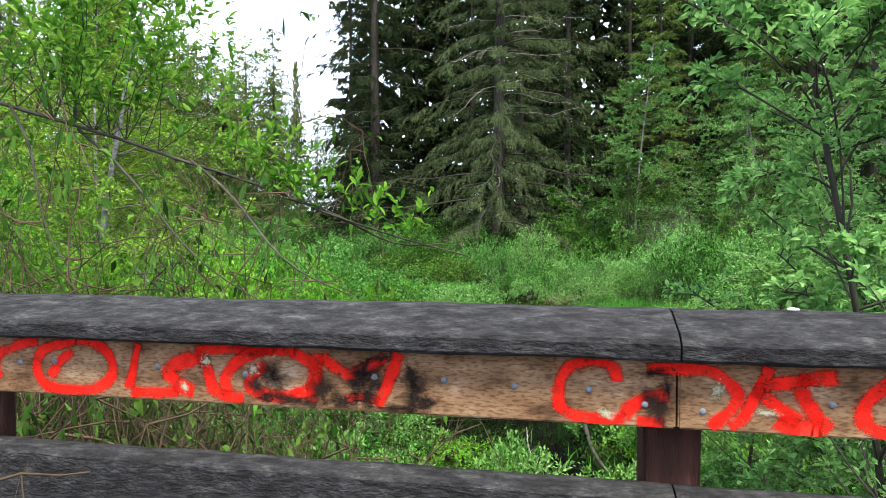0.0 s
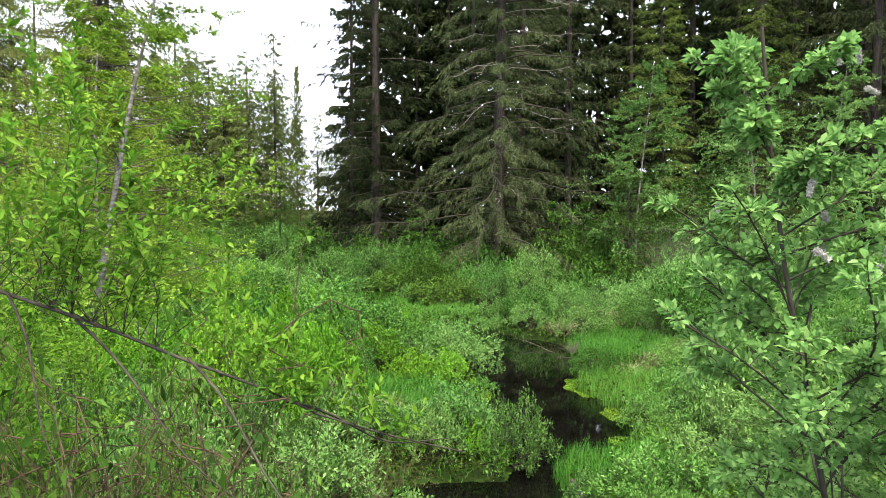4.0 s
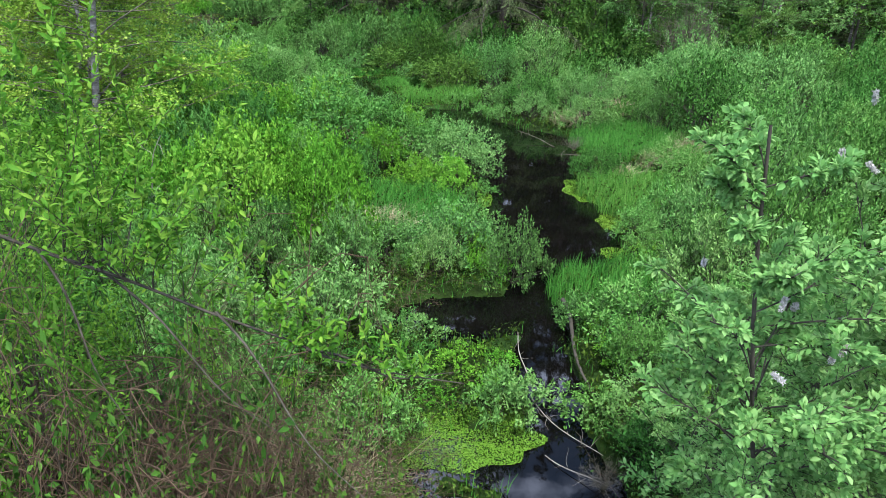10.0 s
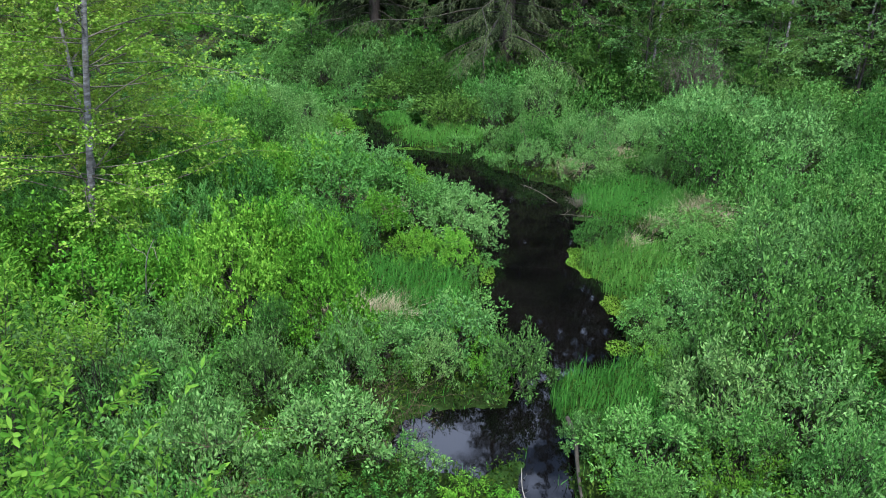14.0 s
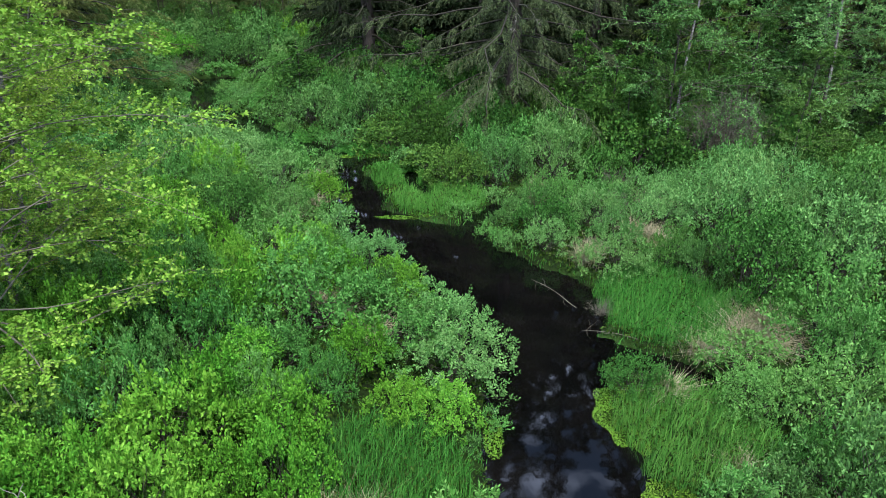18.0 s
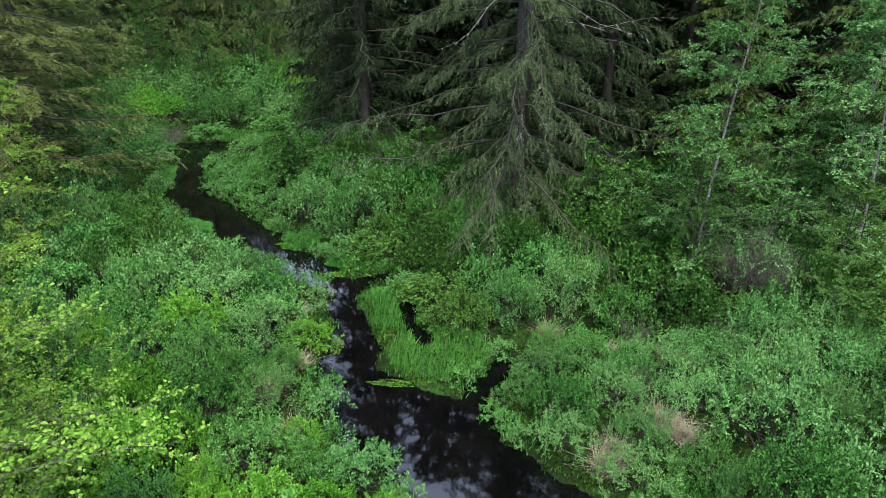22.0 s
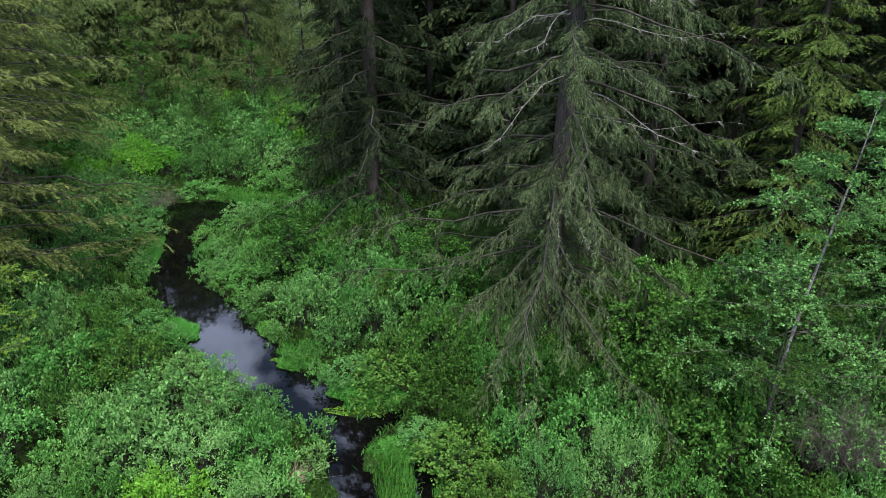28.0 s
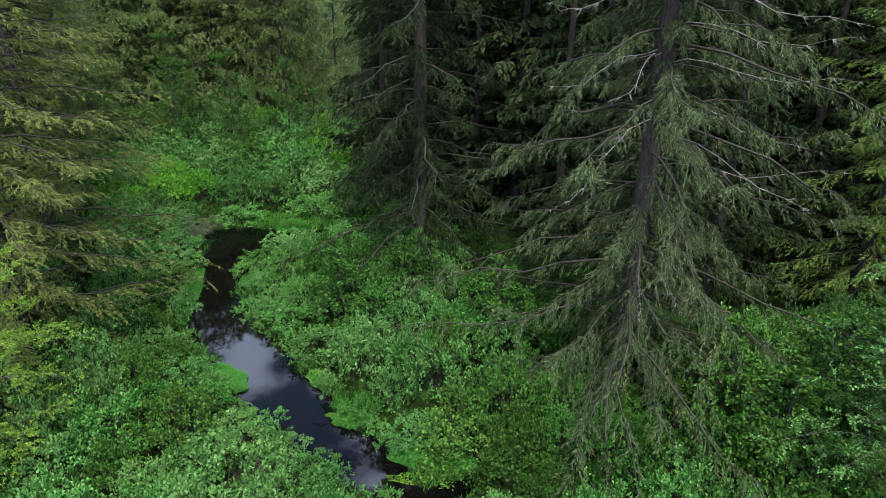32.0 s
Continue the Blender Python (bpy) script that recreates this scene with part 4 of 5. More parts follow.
FOREST_ROWS = [(67, 12, 62, 5.2), (75, 3, 66, 6.0), (84, -5, 70, 6.4), (94, -9, 76, 7.0), (108, -14, 84, 7.5)]
rng = np.random.default_rng(77)
for fy, x0, x1, gap in FOREST_ROWS:
    x = x0
    while x < x1:
        px, py = x + rng.uniform(-1.6, 1.6), fy + rng.uniform(-3, 3)
        if not (18 < px < 31 and py < 70) and abs(px) < 0.72 * py + 6:
            sc = rng.uniform(0.8, 1.15)
            plant("conifer", FOREST[rng.integers(3)] if fy < 80 else FOREST_FAR[rng.integers(2)], TW, px, py, rng.uniform(0, 360), sc, sc * rng.uniform(0.9, 1.15), "dark tall conifer in dense shady wood", "conifer", "conifers of the dark wood")
        x += gap
for px, py, sc, ht in ((-41, 124, 1.1, 0.80), (-49, 126, 1.2, 1.0), (-31.5, 121, 1.15, 1.10), (-37.5, 124, 1.4, 1.0), (-43.5, 121, 1.5, 0.95), (-40, 118, 1.2, 0.85), (-47, 114, 1.4, 1.15), (-35.5, 119, 1.1, 0.8), (-43, 132, 1.1, 0.9), (-46, 122, 1.2, 0.95), (-50, 80, 1.1, 0.95), (-57, 86, 1.2, 1.0), (-45.5, 92, 1.0, 0.95), (-63, 78, 1.2, 1.05), (-52, 70, 1.0, 0.9), (-52, 118, 1.2, 1.05), (-44, 138, 1.2, 1.0), (-58, 104, 1.2, 1.05), (-61, 88, 1.2, 1.0), (-18, 122, 1.2, 0.62), (-24.5, 127, 0.8, 0.72),
                       (-66, 118, 1.3, 1.1), (-52, 102, 1.0, 0.9), (-34, 132, 0.9, 0.95), (-14, 118, 1.0, 0.6), (-75, 104, 1.3, 1.1), (-55, 138, 1.3, 1.0), (-20, 140, 1.3, 0.75), (-38, 146, 1.3, 0.95), (-68, 140, 1.3, 1.1)):
    plant("cedar", LIGHT_CON, TW, px, py, 40 * px, sc, ht, "light olive-green conifer at the far side of the glade", "cedar", "conifers beyond the glade")
for px, py, sc in ((-42, 80, 0.8), (-47, 66, 0.7), (-44, 54, 0.6), (-50, 42, 0.6), (-40, 34, 0.45), (-46, 26, 0.5), (-55, 78, 0.9), (-60, 60, 0.8), (33, 50, 1.0), (38, 40, 1.0), (44, 56, 1.1), (41, 28, 0.6), (31, 16, 0.5), (-38, 12, 0.45), (38, 4, 0.45), (-46, 0, 0.5),
                   (-32, -20, 0.5), (-16, -26, 0.6), (2, -28, 0.6), (18, -24, 0.5), (32, -14, 0.45)):
    plant("conifer", FOREST[int(px) % 3], TW, px, py, 33 * px, sc, sc, "dark tall conifer at the edge of the glade", "conifer", "conifers round the glade")

FAR_FIR = conifer_meshes("distant_fir", 34, 26, 6.5, 150, 20, 9, 0.50, 0.16, FAR_NEEDLE, droop=0.25, clear=0.03, trunk=0.28, hang=0.5, loose=0.9)
for px, py, sc, ht in ((-28.6, 127, 0.5, 1.34), (-48.5, 110, 0.9, 1.1), (-51, 115, 0.8, 1.25)):
    plant("fir", FAR_FIR, TW, px, py, 50 * px, sc, ht, "distant light green conifer against the sky", "fir", "conifers beyond the glade")

# pale dead boughs on the great spruce
def dead_boughs(seed, spots, origin, label_tree):
    r = np.random.default_rng(seed)
    for az, z0, ln, dr in spots:
        t = np.linspace(0, 1, 9)
        d = np.array([math.cos(az), math.sin(az), 0])
        main = np.array(origin) + d * (ln * t)[:, None] + np.array([0, 0, 1.0]) * (z0 + ln * (0.05 * t - dr * t ** 1.5 + 0.12 * t ** 4))[:, None] + 0.05 * r.normal(size=(9, 3)) + 0.16 * np.sin(np.outer(6 * t, [1.0, 1.3, 1.7]) + az)
        sets = [tubes(main[None], (0.030 * (1.08 - t))[None], 5)]
        n = 40
        k = r.integers(2, 9, n)
        side = np.array([-d[1], d[0], 0]) * r.choice([-1, 1], n)[:, None]
        w = unit(d * 0.7 + side * r.uniform(0.2, 0.9, (n, 1)) + np.array([0, 0, -1]) * r.uniform(0.1, 0.9, (n, 1)))
        l2 = r.uniform(0.3, 1.3, n) * (1.1 - k / 10)
        s = np.linspace(0, 1, 5)
        tw = main[k][:, None, :] + w[:, None, :] * (l2[:, None] * s)[..., None] + r.normal(0, 0.025, (n, 5, 3)) * s[None, :, None]
        tw[..., 2] += 0.12 * l2[:, None] * s ** 3
        sets.append(tubes(tw, np.full((n, 1), 0.011) * (1.1 - s)[None], 3))
        child("dead_bough", mesh_of("dead_bough", *join_arrays(sets), DEAD_TWIG, True), label_tree, "bare bleached dead bough")


great = bpy.data.objects["spruce"]
rb = np.random.default_rng(23)
SPOTS = [(-2.5, 15.5, 6.6, 0.75), (-2.75, 18.5, 6.0, 0.45), (-1.7, 7.6, 4.6, 0.35), (-1.2, 8.2, 4.4, 0.45), (-2.2, 18.5, 5.5, 0.5), (-2.9, 21.0, 6.0, 0.3)]
SPOTS += [(rb.uniform(-0.95, 0.05), z, rb.uniform(7.2, 10.0), rb.uniform(0.05, 0.45)) for z in np.linspace(13.0, 26, 9)]
dead_boughs(3, SPOTS, (0, 0, 0), great)
for o in great.children:
    if o.name.startswith("dead_bough"):
        o.matrix_basis = pose(0, 0, 0, 0, 0, -20)

# ---- shrubs of the marsh ----
NEAR_W = [lobed_shrub("near_willow", 100 + k, 36, 9, 15, 0.070, 0.030, m, twigs=True, ragged=0.45, shoot=0.28) for k, m in enumerate((WILLOW, GREY_WILLOW, WILLOW, FRESH_WILLOW))]
SMALL_W = [lobed_shrub("low_willow", 105 + k, 18, 6, 11, 0.115, 0.052, m, shoot=0.38, ragged=0.5) for k, m in enumerate((WILLOW, GREY_WILLOW, FRESH_WILLOW))]
MID_W = [lobed_shrub("willow", 110 + k, 48, 9, 17, lf, lw, m, shoot=sh, upright=up, ragged=0.45) for k, (m, lf, lw, sh, up) in enumerate(((WILLOW, 0.050, 0.026, 0.21, 0.55), (GREY_WILLOW, 0.048, 0.024, 0.24, 0.85), (FRESH_WILLOW, 0.056, 0.034, 0.20, 0.45), (WILLOW, 0.047, 0.028, 0.25, 0.7), (LIT_PALE_WILLOW, 0.046, 0.023, 0.25, 0.9)))]
FAR_W = [lobed_shrub("far_willow", 120 + k, 42, 7, 12, 0.070, 0.043, m, shoot=0.21, ragged=0.45) for k, m in enumerate((WILLOW, GREY_WILLOW, DARK_LEAF, GREY_WILLOW, FRESH_WILLOW))]
DARK_W = [lobed_shrub("salmonberry", 130 + k, 42, 8, 12, 0.066, 0.046, DARK_LEAF, shoot=0.22, upright=0.3, ragged=0.45) for k in range(2)]
# clumps of bleached dry grass: x, y, size
TUSSOCKS = [(-2.6, 18.6, 0.9), (-1.7, 18.9, 0.8), (-3.4, 18.3, 0.8), (6.9, 24.3, 0.6), (8.6, 26.4, 0.7), (6.1, 33.6, 0.8), (6.6, 34.6, 0.7), (8.9, 36.0, 1.1), (9.5, 35.2, 0.9), (4.9, 41.0, 0.6), (10.8, 41.4, 0.7), (11.6, 40.6, 0.6),
            (-4.6, 41.2, 0.5), (-8.2, 45.5, 0.6), (-3.6, 28.4, 0.5), (9.4, 19.2, 0.5), (-7.2, 40.6, 0.7), (7.8, 21.0, 0.4), (10.4, 27.2, 1.4), (11.3, 27.6, 1.3), (10.9, 26.5, 1.1), (-2.6, 27.2, 1.0), (-4.8, 29.2, 0.9), (-5.2, 40.2, 0.8), (-9.0, 33.0, 0.8), (-2.3, 7.6, 1.1), (-1.8, 8.0, 0.9), (-2.9, 7.2, 1.0),
            (5.2, 43.2, 0.8), (8.0, 41.8, 0.7), (13.8, 41.8, 0.8), (14.6, 42.2, 0.7), (-8.0, 38.5, 0.8), (-6.4, 35.4, 0.7), (-13.6, 50.6, 0.7)]
GRASSY = [(-1.4, 20.0, 2.2, 3.0), (7.0, 22.4, 2.2, 2.3), (8.2, 29.8, 2.4, 3.0), (11.6, 28.6, 2.2, 1.5), (-0.4, 41.8, 2.6, 2.4), (-2.9, 45.8, 1.6, 2.0), (-6.0, 52.1, 2.6, 1.2), (4.0, 15.2, 1.4, 2.0), (-10.4, 56.7, 1.8, 0.9), (-21.0, 72.2, 1.4, 0.9), (-21.5, 85.0, 4.5, 1.6), (-14.0, 84.5, 3.5, 2.0)]


RAFTS = [(-5.6, 52.4, 2.7, 1.1, -0.18), (-10.3, 55.3, 1.3, 0.8, -0.12), (-20.9, 71.9, 1.7, 1.3, -0.35), (-25.2, 69.2, 5.6, 0.7, 1.78), (-19.1, 58.7, 2.6, 1.6, -0.53), (-3.3, 48.0, 2.0, 1.0, 0.16), (-12.7, 58.8, 1.5, 0.7, -0.77), (-24.6, 84.9, 2.2, 1.5, -0.42), (-20.6, 83.8, 2.0, 1.3, 0.37), (-10.3, 49.0, 2.0, 0.8, -0.67)]


def in_grass(x, y, grow=1.0):
    return any(((x - a) / (c * grow)) ** 2 + ((y - b) / (e * grow)) ** 2 < 1 for a, b, c, e in GRASSY)


def near_tussock(x, y, size):
    return any((x - a) ** 2 + (y - b) ** 2 < (0.5 * c + 0.55 * size) ** 2 and c > 0.65 for a, b, c in TUSSOCKS)


placed = []
W_GREEN = ("willow_shrub", "bushy green willow shrub on the boggy bank", "green willow shrubs")
W_GREY = ("grey_willow", "grey-green willow shrub on the boggy bank", "grey willow shrubs")
W_PALE = ("pale_willow", "pale mint-green bushy willow shrub on the bank, leaf colour raised as if lit", "pale willow shrubs")
W_YOUNG = ("young_willow", "fresh bright green willow shrub in the marsh", "young willow shrubs")
W_DARK = ("salmonberry_shrub", "dark green leafy shrub below the conifers", "dark shrubs")


def set_shrub(kind, tag, x, y, size, ht, turn):
    placed.append((x, y, size))
    plant(tag[0], kind, TN, x, y, turn, size, ht, tag[1], "shrub", tag[2])


def scatter(count, box, kinds, sizes, tags, seed, gap=0.58, tall=(0.95, 1.6), slope=0.55, cap=4.2):
    r = np.random.default_rng(seed)
    done = tries = 0
    while done < count and tries < count * 40:
        tries += 1
        x, y = r.uniform(box[0], box[1]), r.uniform(box[2], box[3])
        size = r.uniform(*sizes)
        d = float(shore(np.array([x]), np.array([y]))[0])
        if d < 0.5 * size + 0.1 or (-2.2 < x < 3.4 and 10 < y < 15.8) or in_grass(x, y) or near_tussock(x, y, size) or abs(x) > 0.72 * y + 4:
            continue
        if any((x - a) ** 2 + (y - b) ** 2 < (gap * (size + c)) ** 2 for a, b, c in placed):
            continue
        ht = min(size * r.uniform(*tall) * 1.35, 0.7 + slope * d, cap)
        k = int(r.integers(len(kinds)))
        set_shrub(kinds[k], tags[k], x, y, size, ht, r.uniform(0, 360))
        done += 1


# shrubs that overhang the creek or stand out singly
for k, (m, tag, x, y, size, ht) in enumerate((
        (NEAR_W[1], W_GREY, 1.9, 15.7, 1.0, 1.8), (NEAR_W[1], W_GREY, 0.2, 17.2, 1.4, 1.5), (NEAR_W[1], W_GREY, -1.7, 16.6, 1.2, 1.2), (NEAR_W[0], W_GREEN, -2.9, 14.4, 0.9, 0.9), (NEAR_W[1], W_GREY, 3.2, 13.4, 0.7, 0.8), (MID_W[1], W_GREY, 0.55, 25.0, 1.9, 2.0), (MID_W[0], W_GREEN, -1.2, 26.8, 2.1, 2.2), (MID_W[1], W_GREY, 0.2, 27.6, 1.5, 1.8), (MID_W[1], W_GREY, -3.2, 32.6, 1.8, 1.9), (MID_W[0], W_GREEN, -4.6, 27.6, 2.6, 3.1), (MID_W[1], W_GREY, -7.8, 37.2, 1.7, 2.2),
        (SMALL_W[0], W_GREEN, -1.0, 13.2, 0.6, 0.75), (SMALL_W[1], W_GREY, -0.5, 12.5, 0.55, 0.6), (SMALL_W[2], W_YOUNG, 0.2, 11.3, 0.55, 0.5), (SMALL_W[0], W_GREEN, -0.8, 10.9, 0.6, 0.55), (SMALL_W[2], W_YOUNG, 0.95, 10.7, 0.45, 0.4), (SMALL_W[0], W_GREEN, -1.6, 11.6, 0.65, 0.6), (SMALL_W[2], W_YOUNG, -0.2, 10.3, 0.4, 0.32), (SMALL_W[2], W_YOUNG, 1.15, 11.5, 0.4, 0.4), (SMALL_W[0], W_GREEN, -0.7, 11.9, 0.5, 0.45), (SMALL_W[2], W_YOUNG, 0.5, 12.0, 0.4, 0.35), (MID_W[4], W_PALE, 3.2, 44.6, 1.8, 3.2), (MID_W[4], W_PALE, 6.2, 44.8, 2.1, 3.9), (FAR_W[0], W_GREEN, 9.4, 44.2, 1.8, 3.2), (FAR_W[1], W_GREY, 3.6, 38.6, 1.0, 1.5), (MID_W[0], W_GREEN, 4.9, 37.0, 1.7, 2.4), (FAR_W[1], W_GREY, -5.5, 57.5, 2.4, 3.9),
        (FAR_W[1], W_GREY, -10.5, 59.5, 2.4, 3.6), (FAR_W[2], W_DARK, -1.6, 55.5, 2.4, 3.8), (FAR_W[1], W_GREY, -18.0, 76.6, 1.4, 2.4), (MID_W[4], W_PALE, 12.6, 34.6, 2.6, 3.6), (MID_W[4], W_PALE, 15.4, 30.6, 2.8, 3.8), (MID_W[4], W_PALE, 9.6, 18.4, 2.2, 3.6),
        (MID_W[0], W_GREEN, 8.2, 15.2, 1.9, 3.4), (MID_W[4], W_PALE, 10.2, 39.2, 1.8, 2.4), (MID_W[4], W_PALE, 12.6, 39.2, 2.0, 2.6), (MID_W[4], W_PALE, 15.2, 41.0, 2.2, 3.0), (MID_W[4], W_PALE, 16.8, 38.0, 2.3, 3.0), (MID_W[4], W_PALE, 17.8, 41.8, 2.0, 2.8), (MID_W[0], W_GREEN, 6.4, 40.6, 1.5, 2.0), (MID_W[4], W_PALE, 7.2, 37.4, 1.5, 2.2), (MID_W[4], W_PALE, -12.8, 45.5, 2.4, 2.6), (MID_W[4], W_PALE, -9.4, 41.8, 2.2, 2.5))):
    set_shrub(m, tag, x, y, size, ht, 57 * k)
r = np.random.default_rng(44)
tries = done = 0
while done < 80 and tries < 9000:
    tries += 1
    y = r.uniform(10, 74)
    x = r.uniform(-26, 8)
    d = float(shore(np.array([x]), np.array([y]))[0])
    size = r.uniform(0.35, 0.85) * (1 + y / 120)
    if not 0.1 < d < 0.6 or (x > 2 and 16 < y < 34) or (-2.2 < x < 3.4 and 11 < y < 15.6) or (-7 < x < 0.6 and 39 < y < 52) or (in_grass(x, y) and r.uniform() < 0.8) or any((x - a) ** 2 + (y - b) ** 2 < (0.6 * (size + c)) ** 2 for a, b, c in placed):
        continue
    k = int(r.integers(2))
    set_shrub(SMALL_W[k], (W_GREEN, W_GREY)[k], x, y, size, size * r.uniform(0.8, 1.3), r.uniform(0, 360))
    done += 1
scatter(95, (-17, 0.8, 17, 43), [MID_W[2], MID_W[2], MID_W[0]], (1.0, 2.2), (W_YOUNG, W_YOUNG, W_GREEN), 31, cap=3.0)
scatter(60, (-9, 12, 8, 20), NEAR_W[:3], (0.7, 1.5), (W_GREEN, W_GREY, W_GREEN), 1, cap=2.6)
scatter(90, (-7, 7, 8.6, 19), SMALL_W, (0.32, 0.65), (W_GREEN, W_GREY, W_YOUNG), 11, gap=0.36, tall=(0.8, 1.5), cap=1.4)
scatter(80, (-22, 0, 19, 40), [MID_W[0], MID_W[2], MID_W[2], MID_W[1]], (1.0, 2.6), (W_GREEN, W_YOUNG, W_YOUNG, W_GREY), 12, cap=3.6)
scatter(90, (-22, 20, 19, 42), [MID_W[0], MID_W[1], MID_W[3], MID_W[4]], (1.0, 2.6), (W_GREEN, W_GREY, W_GREEN, W_PALE), 2, cap=3.6)
scatter(100, (-5, 26, 42, 64), DARK_W + FAR_W[:2], (1.4, 3.0), (W_DARK, W_DARK, W_GREEN, W_GREY), 3, cap=4.6, slope=0.8)
scatter(110, (-34, -4, 42, 74), FAR_W[:4], (1.3, 3.0), (W_GREEN, W_GREY, W_DARK, W_GREY), 4, cap=4.2, slope=0.6)
scatter(60, (-52, -10, 92, 124), [FAR_W[0], FAR_W[1], FAR_W[4], FAR_W[3]], (2.6, 4.4), (W_GREEN, W_GREY, W_YOUNG, W_GREY), 15, cap=5.5, tall=(0.7, 1.05))
scatter(130, (-50, -6, 72, 116), [FAR_W[0], FAR_W[1], FAR_W[4], FAR_W[3]], (1.8, 3.4), (W_GREEN, W_GREY, W_YOUNG, W_GREY), 5, cap=5.0)
scatter(60, (-36, -9, 8, 44), MID_W[:4], (1.4, 2.6), (W_GREEN, W_GREY, W_YOUNG, W_GREY), 6, cap=4.4)
scatter(50, (11, 34, 8, 46), MID_W[:4], (1.4, 2.6), (W_GREEN, W_GREY, W_YOUNG, W_GREY), 7, cap=4.4)


# ---- grass, herbs, dry tufts ----
def blades(px, py, tall, width, rng, lean=0.35, z=None):
    n = len(px)
    base = np.stack([px, py, height(px, py) - 0.03 if z is None else z], -1)
    az = rng.uniform(0, 2 * np.pi, n)
    l = (np.abs(rng.normal(0, lean, n)) * tall)[:, None]
    out = np.stack([np.cos(az), np.sin(az), np.zeros(n)], -1)
    side = np.stack([-np.sin(az + 0.7), np.cos(az + 0.7), np.zeros(n)], -1) * (np.broadcast_to(width, n)[:, None] * 0.5)
    up = np.array([0, 0, 1.0]) * tall[:, None]
    mid = base + up * 0.55 + out * l * 0.35
    tip = base + up * 0.98 + out * l
    v = np.stack([base - side, base + side, mid + side * 0.8, mid - side * 0.8, tip], 1).reshape(-1, 3)
    q = np.arange(n)[:, None] * 5
    f = np.concatenate([q + np.array(p) for p in ((0, 1, 2), (0, 2, 3), (3, 2, 4))], 1).reshape(-1, 3)
    return v, f


def build_grass():
    r = np.random.default_rng(9)
    for a, b, c, e in GRASSY:
        n = int(min(900 * c * e, 8500) * (1.0 if b < 34 else 0.75))
        rr, th = np.sqrt(r.uniform(0, 1, n)), r.uniform(0, 2 * np.pi, n)
        x, y = a + c * rr * np.cos(th), b + e * rr * np.sin(th)
        keep = shore(x, y) > -0.12
        x, y = x[keep], y[keep]
        tall = r.uniform(0.35, 0.75, len(x)) * (0.5 if b > 50 and a > -15 else 1.0 if b > 12 else 0.6)
        tagged(new("reed_grass", mesh_of("reed_grass", *blades(x, y, tall, 0.009 + 0.00045 * b, r, 0.42), GRASS)), "bright green reed grass at the water's edge", "grass", "reed beds", "stuff")
    for a, b, c, e, tn in RAFTS:
        n = int(min(2600 * c * e, 5200))
        rr, th = np.sqrt(r.uniform(0, 1, n)), r.uniform(0, 2 * np.pi, n)
        rr = rr * (0.86 + 0.14 * np.sin(3 * th + a) * np.sin(4 * th + b))
        u, v = c * rr * np.cos(th), e * rr * np.sin(th)
        x, y = a + u * math.cos(tn) - v * math.sin(tn), b + u * math.sin(tn) + v * math.cos(tn)
        z = np.maximum(height(x, y), WATER_Z) - 0.02
        bl = blades(x, y, r.uniform(0.10, 0.30, n) * (1.15 - 0.6 * rr ** 4), 0.05, r, 0.8, z)
        p = np.stack([x, y, z + r.uniform(0.04, 0.24, n) * (1.1 - 0.7 * rr ** 4)], -1)
        tagged(new("grass_raft", mesh_of("grass_raft", *join_arrays([bl, kites(p, r.normal(size=(n, 3)) * np.array([1, 1, 0.4]), 0.10, 0.06, r)]), GRASS)), "low floating raft of bright green marsh plants", "marsh plants", "floating rafts", "stuff")
    n = 90000
    x, y = r.uniform(-30, 16, n), 6 + 80 * r.uniform(0, 1, n)
    d = shore(x, y)
    keep = (d > -0.08) & (d < 0.55)
    x, y = x[keep], y[keep]
    tagged(new("bank_grass", mesh_of("bank_grass", *blades(x, y, r.uniform(0.15, 0.45, len(x)), 0.009 + 0.0006 * y, r, 0.5), GRASS)), "short green grass fringing the creek", "grass", kind="stuff")
    # herbs under the shrubs, their dark colour standing in for shade in the gaps
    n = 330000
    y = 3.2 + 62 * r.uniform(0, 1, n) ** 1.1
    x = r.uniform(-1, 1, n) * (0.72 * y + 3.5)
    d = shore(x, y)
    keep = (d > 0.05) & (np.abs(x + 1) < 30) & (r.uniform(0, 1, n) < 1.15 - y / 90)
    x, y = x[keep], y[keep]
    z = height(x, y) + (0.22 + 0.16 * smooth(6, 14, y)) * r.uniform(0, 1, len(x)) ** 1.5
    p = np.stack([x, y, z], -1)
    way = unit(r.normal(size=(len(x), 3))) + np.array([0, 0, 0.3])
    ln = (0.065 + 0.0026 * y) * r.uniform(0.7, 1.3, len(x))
    tagged(new("herb_layer", mesh_of("herb_layer", *kites(p, way, ln, ln * 0.5, r), SHADE_HERB)), "low leafy herbs covering the boggy ground", "herbs", kind="stuff")


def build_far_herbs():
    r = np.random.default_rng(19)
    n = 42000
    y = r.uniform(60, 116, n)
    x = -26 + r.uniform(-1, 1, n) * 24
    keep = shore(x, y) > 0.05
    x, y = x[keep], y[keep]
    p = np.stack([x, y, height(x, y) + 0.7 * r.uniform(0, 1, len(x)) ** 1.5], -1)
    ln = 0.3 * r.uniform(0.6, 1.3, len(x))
    tagged(new("far_herb_layer", mesh_of("far_herb_layer", *kites(p, r.normal(size=(len(x), 3)) + np.array([0, 0, 0.4]), ln, ln * 0.5, r), SHADE_HERB)), "low green herbs round the far pool", "herbs", kind="stuff")


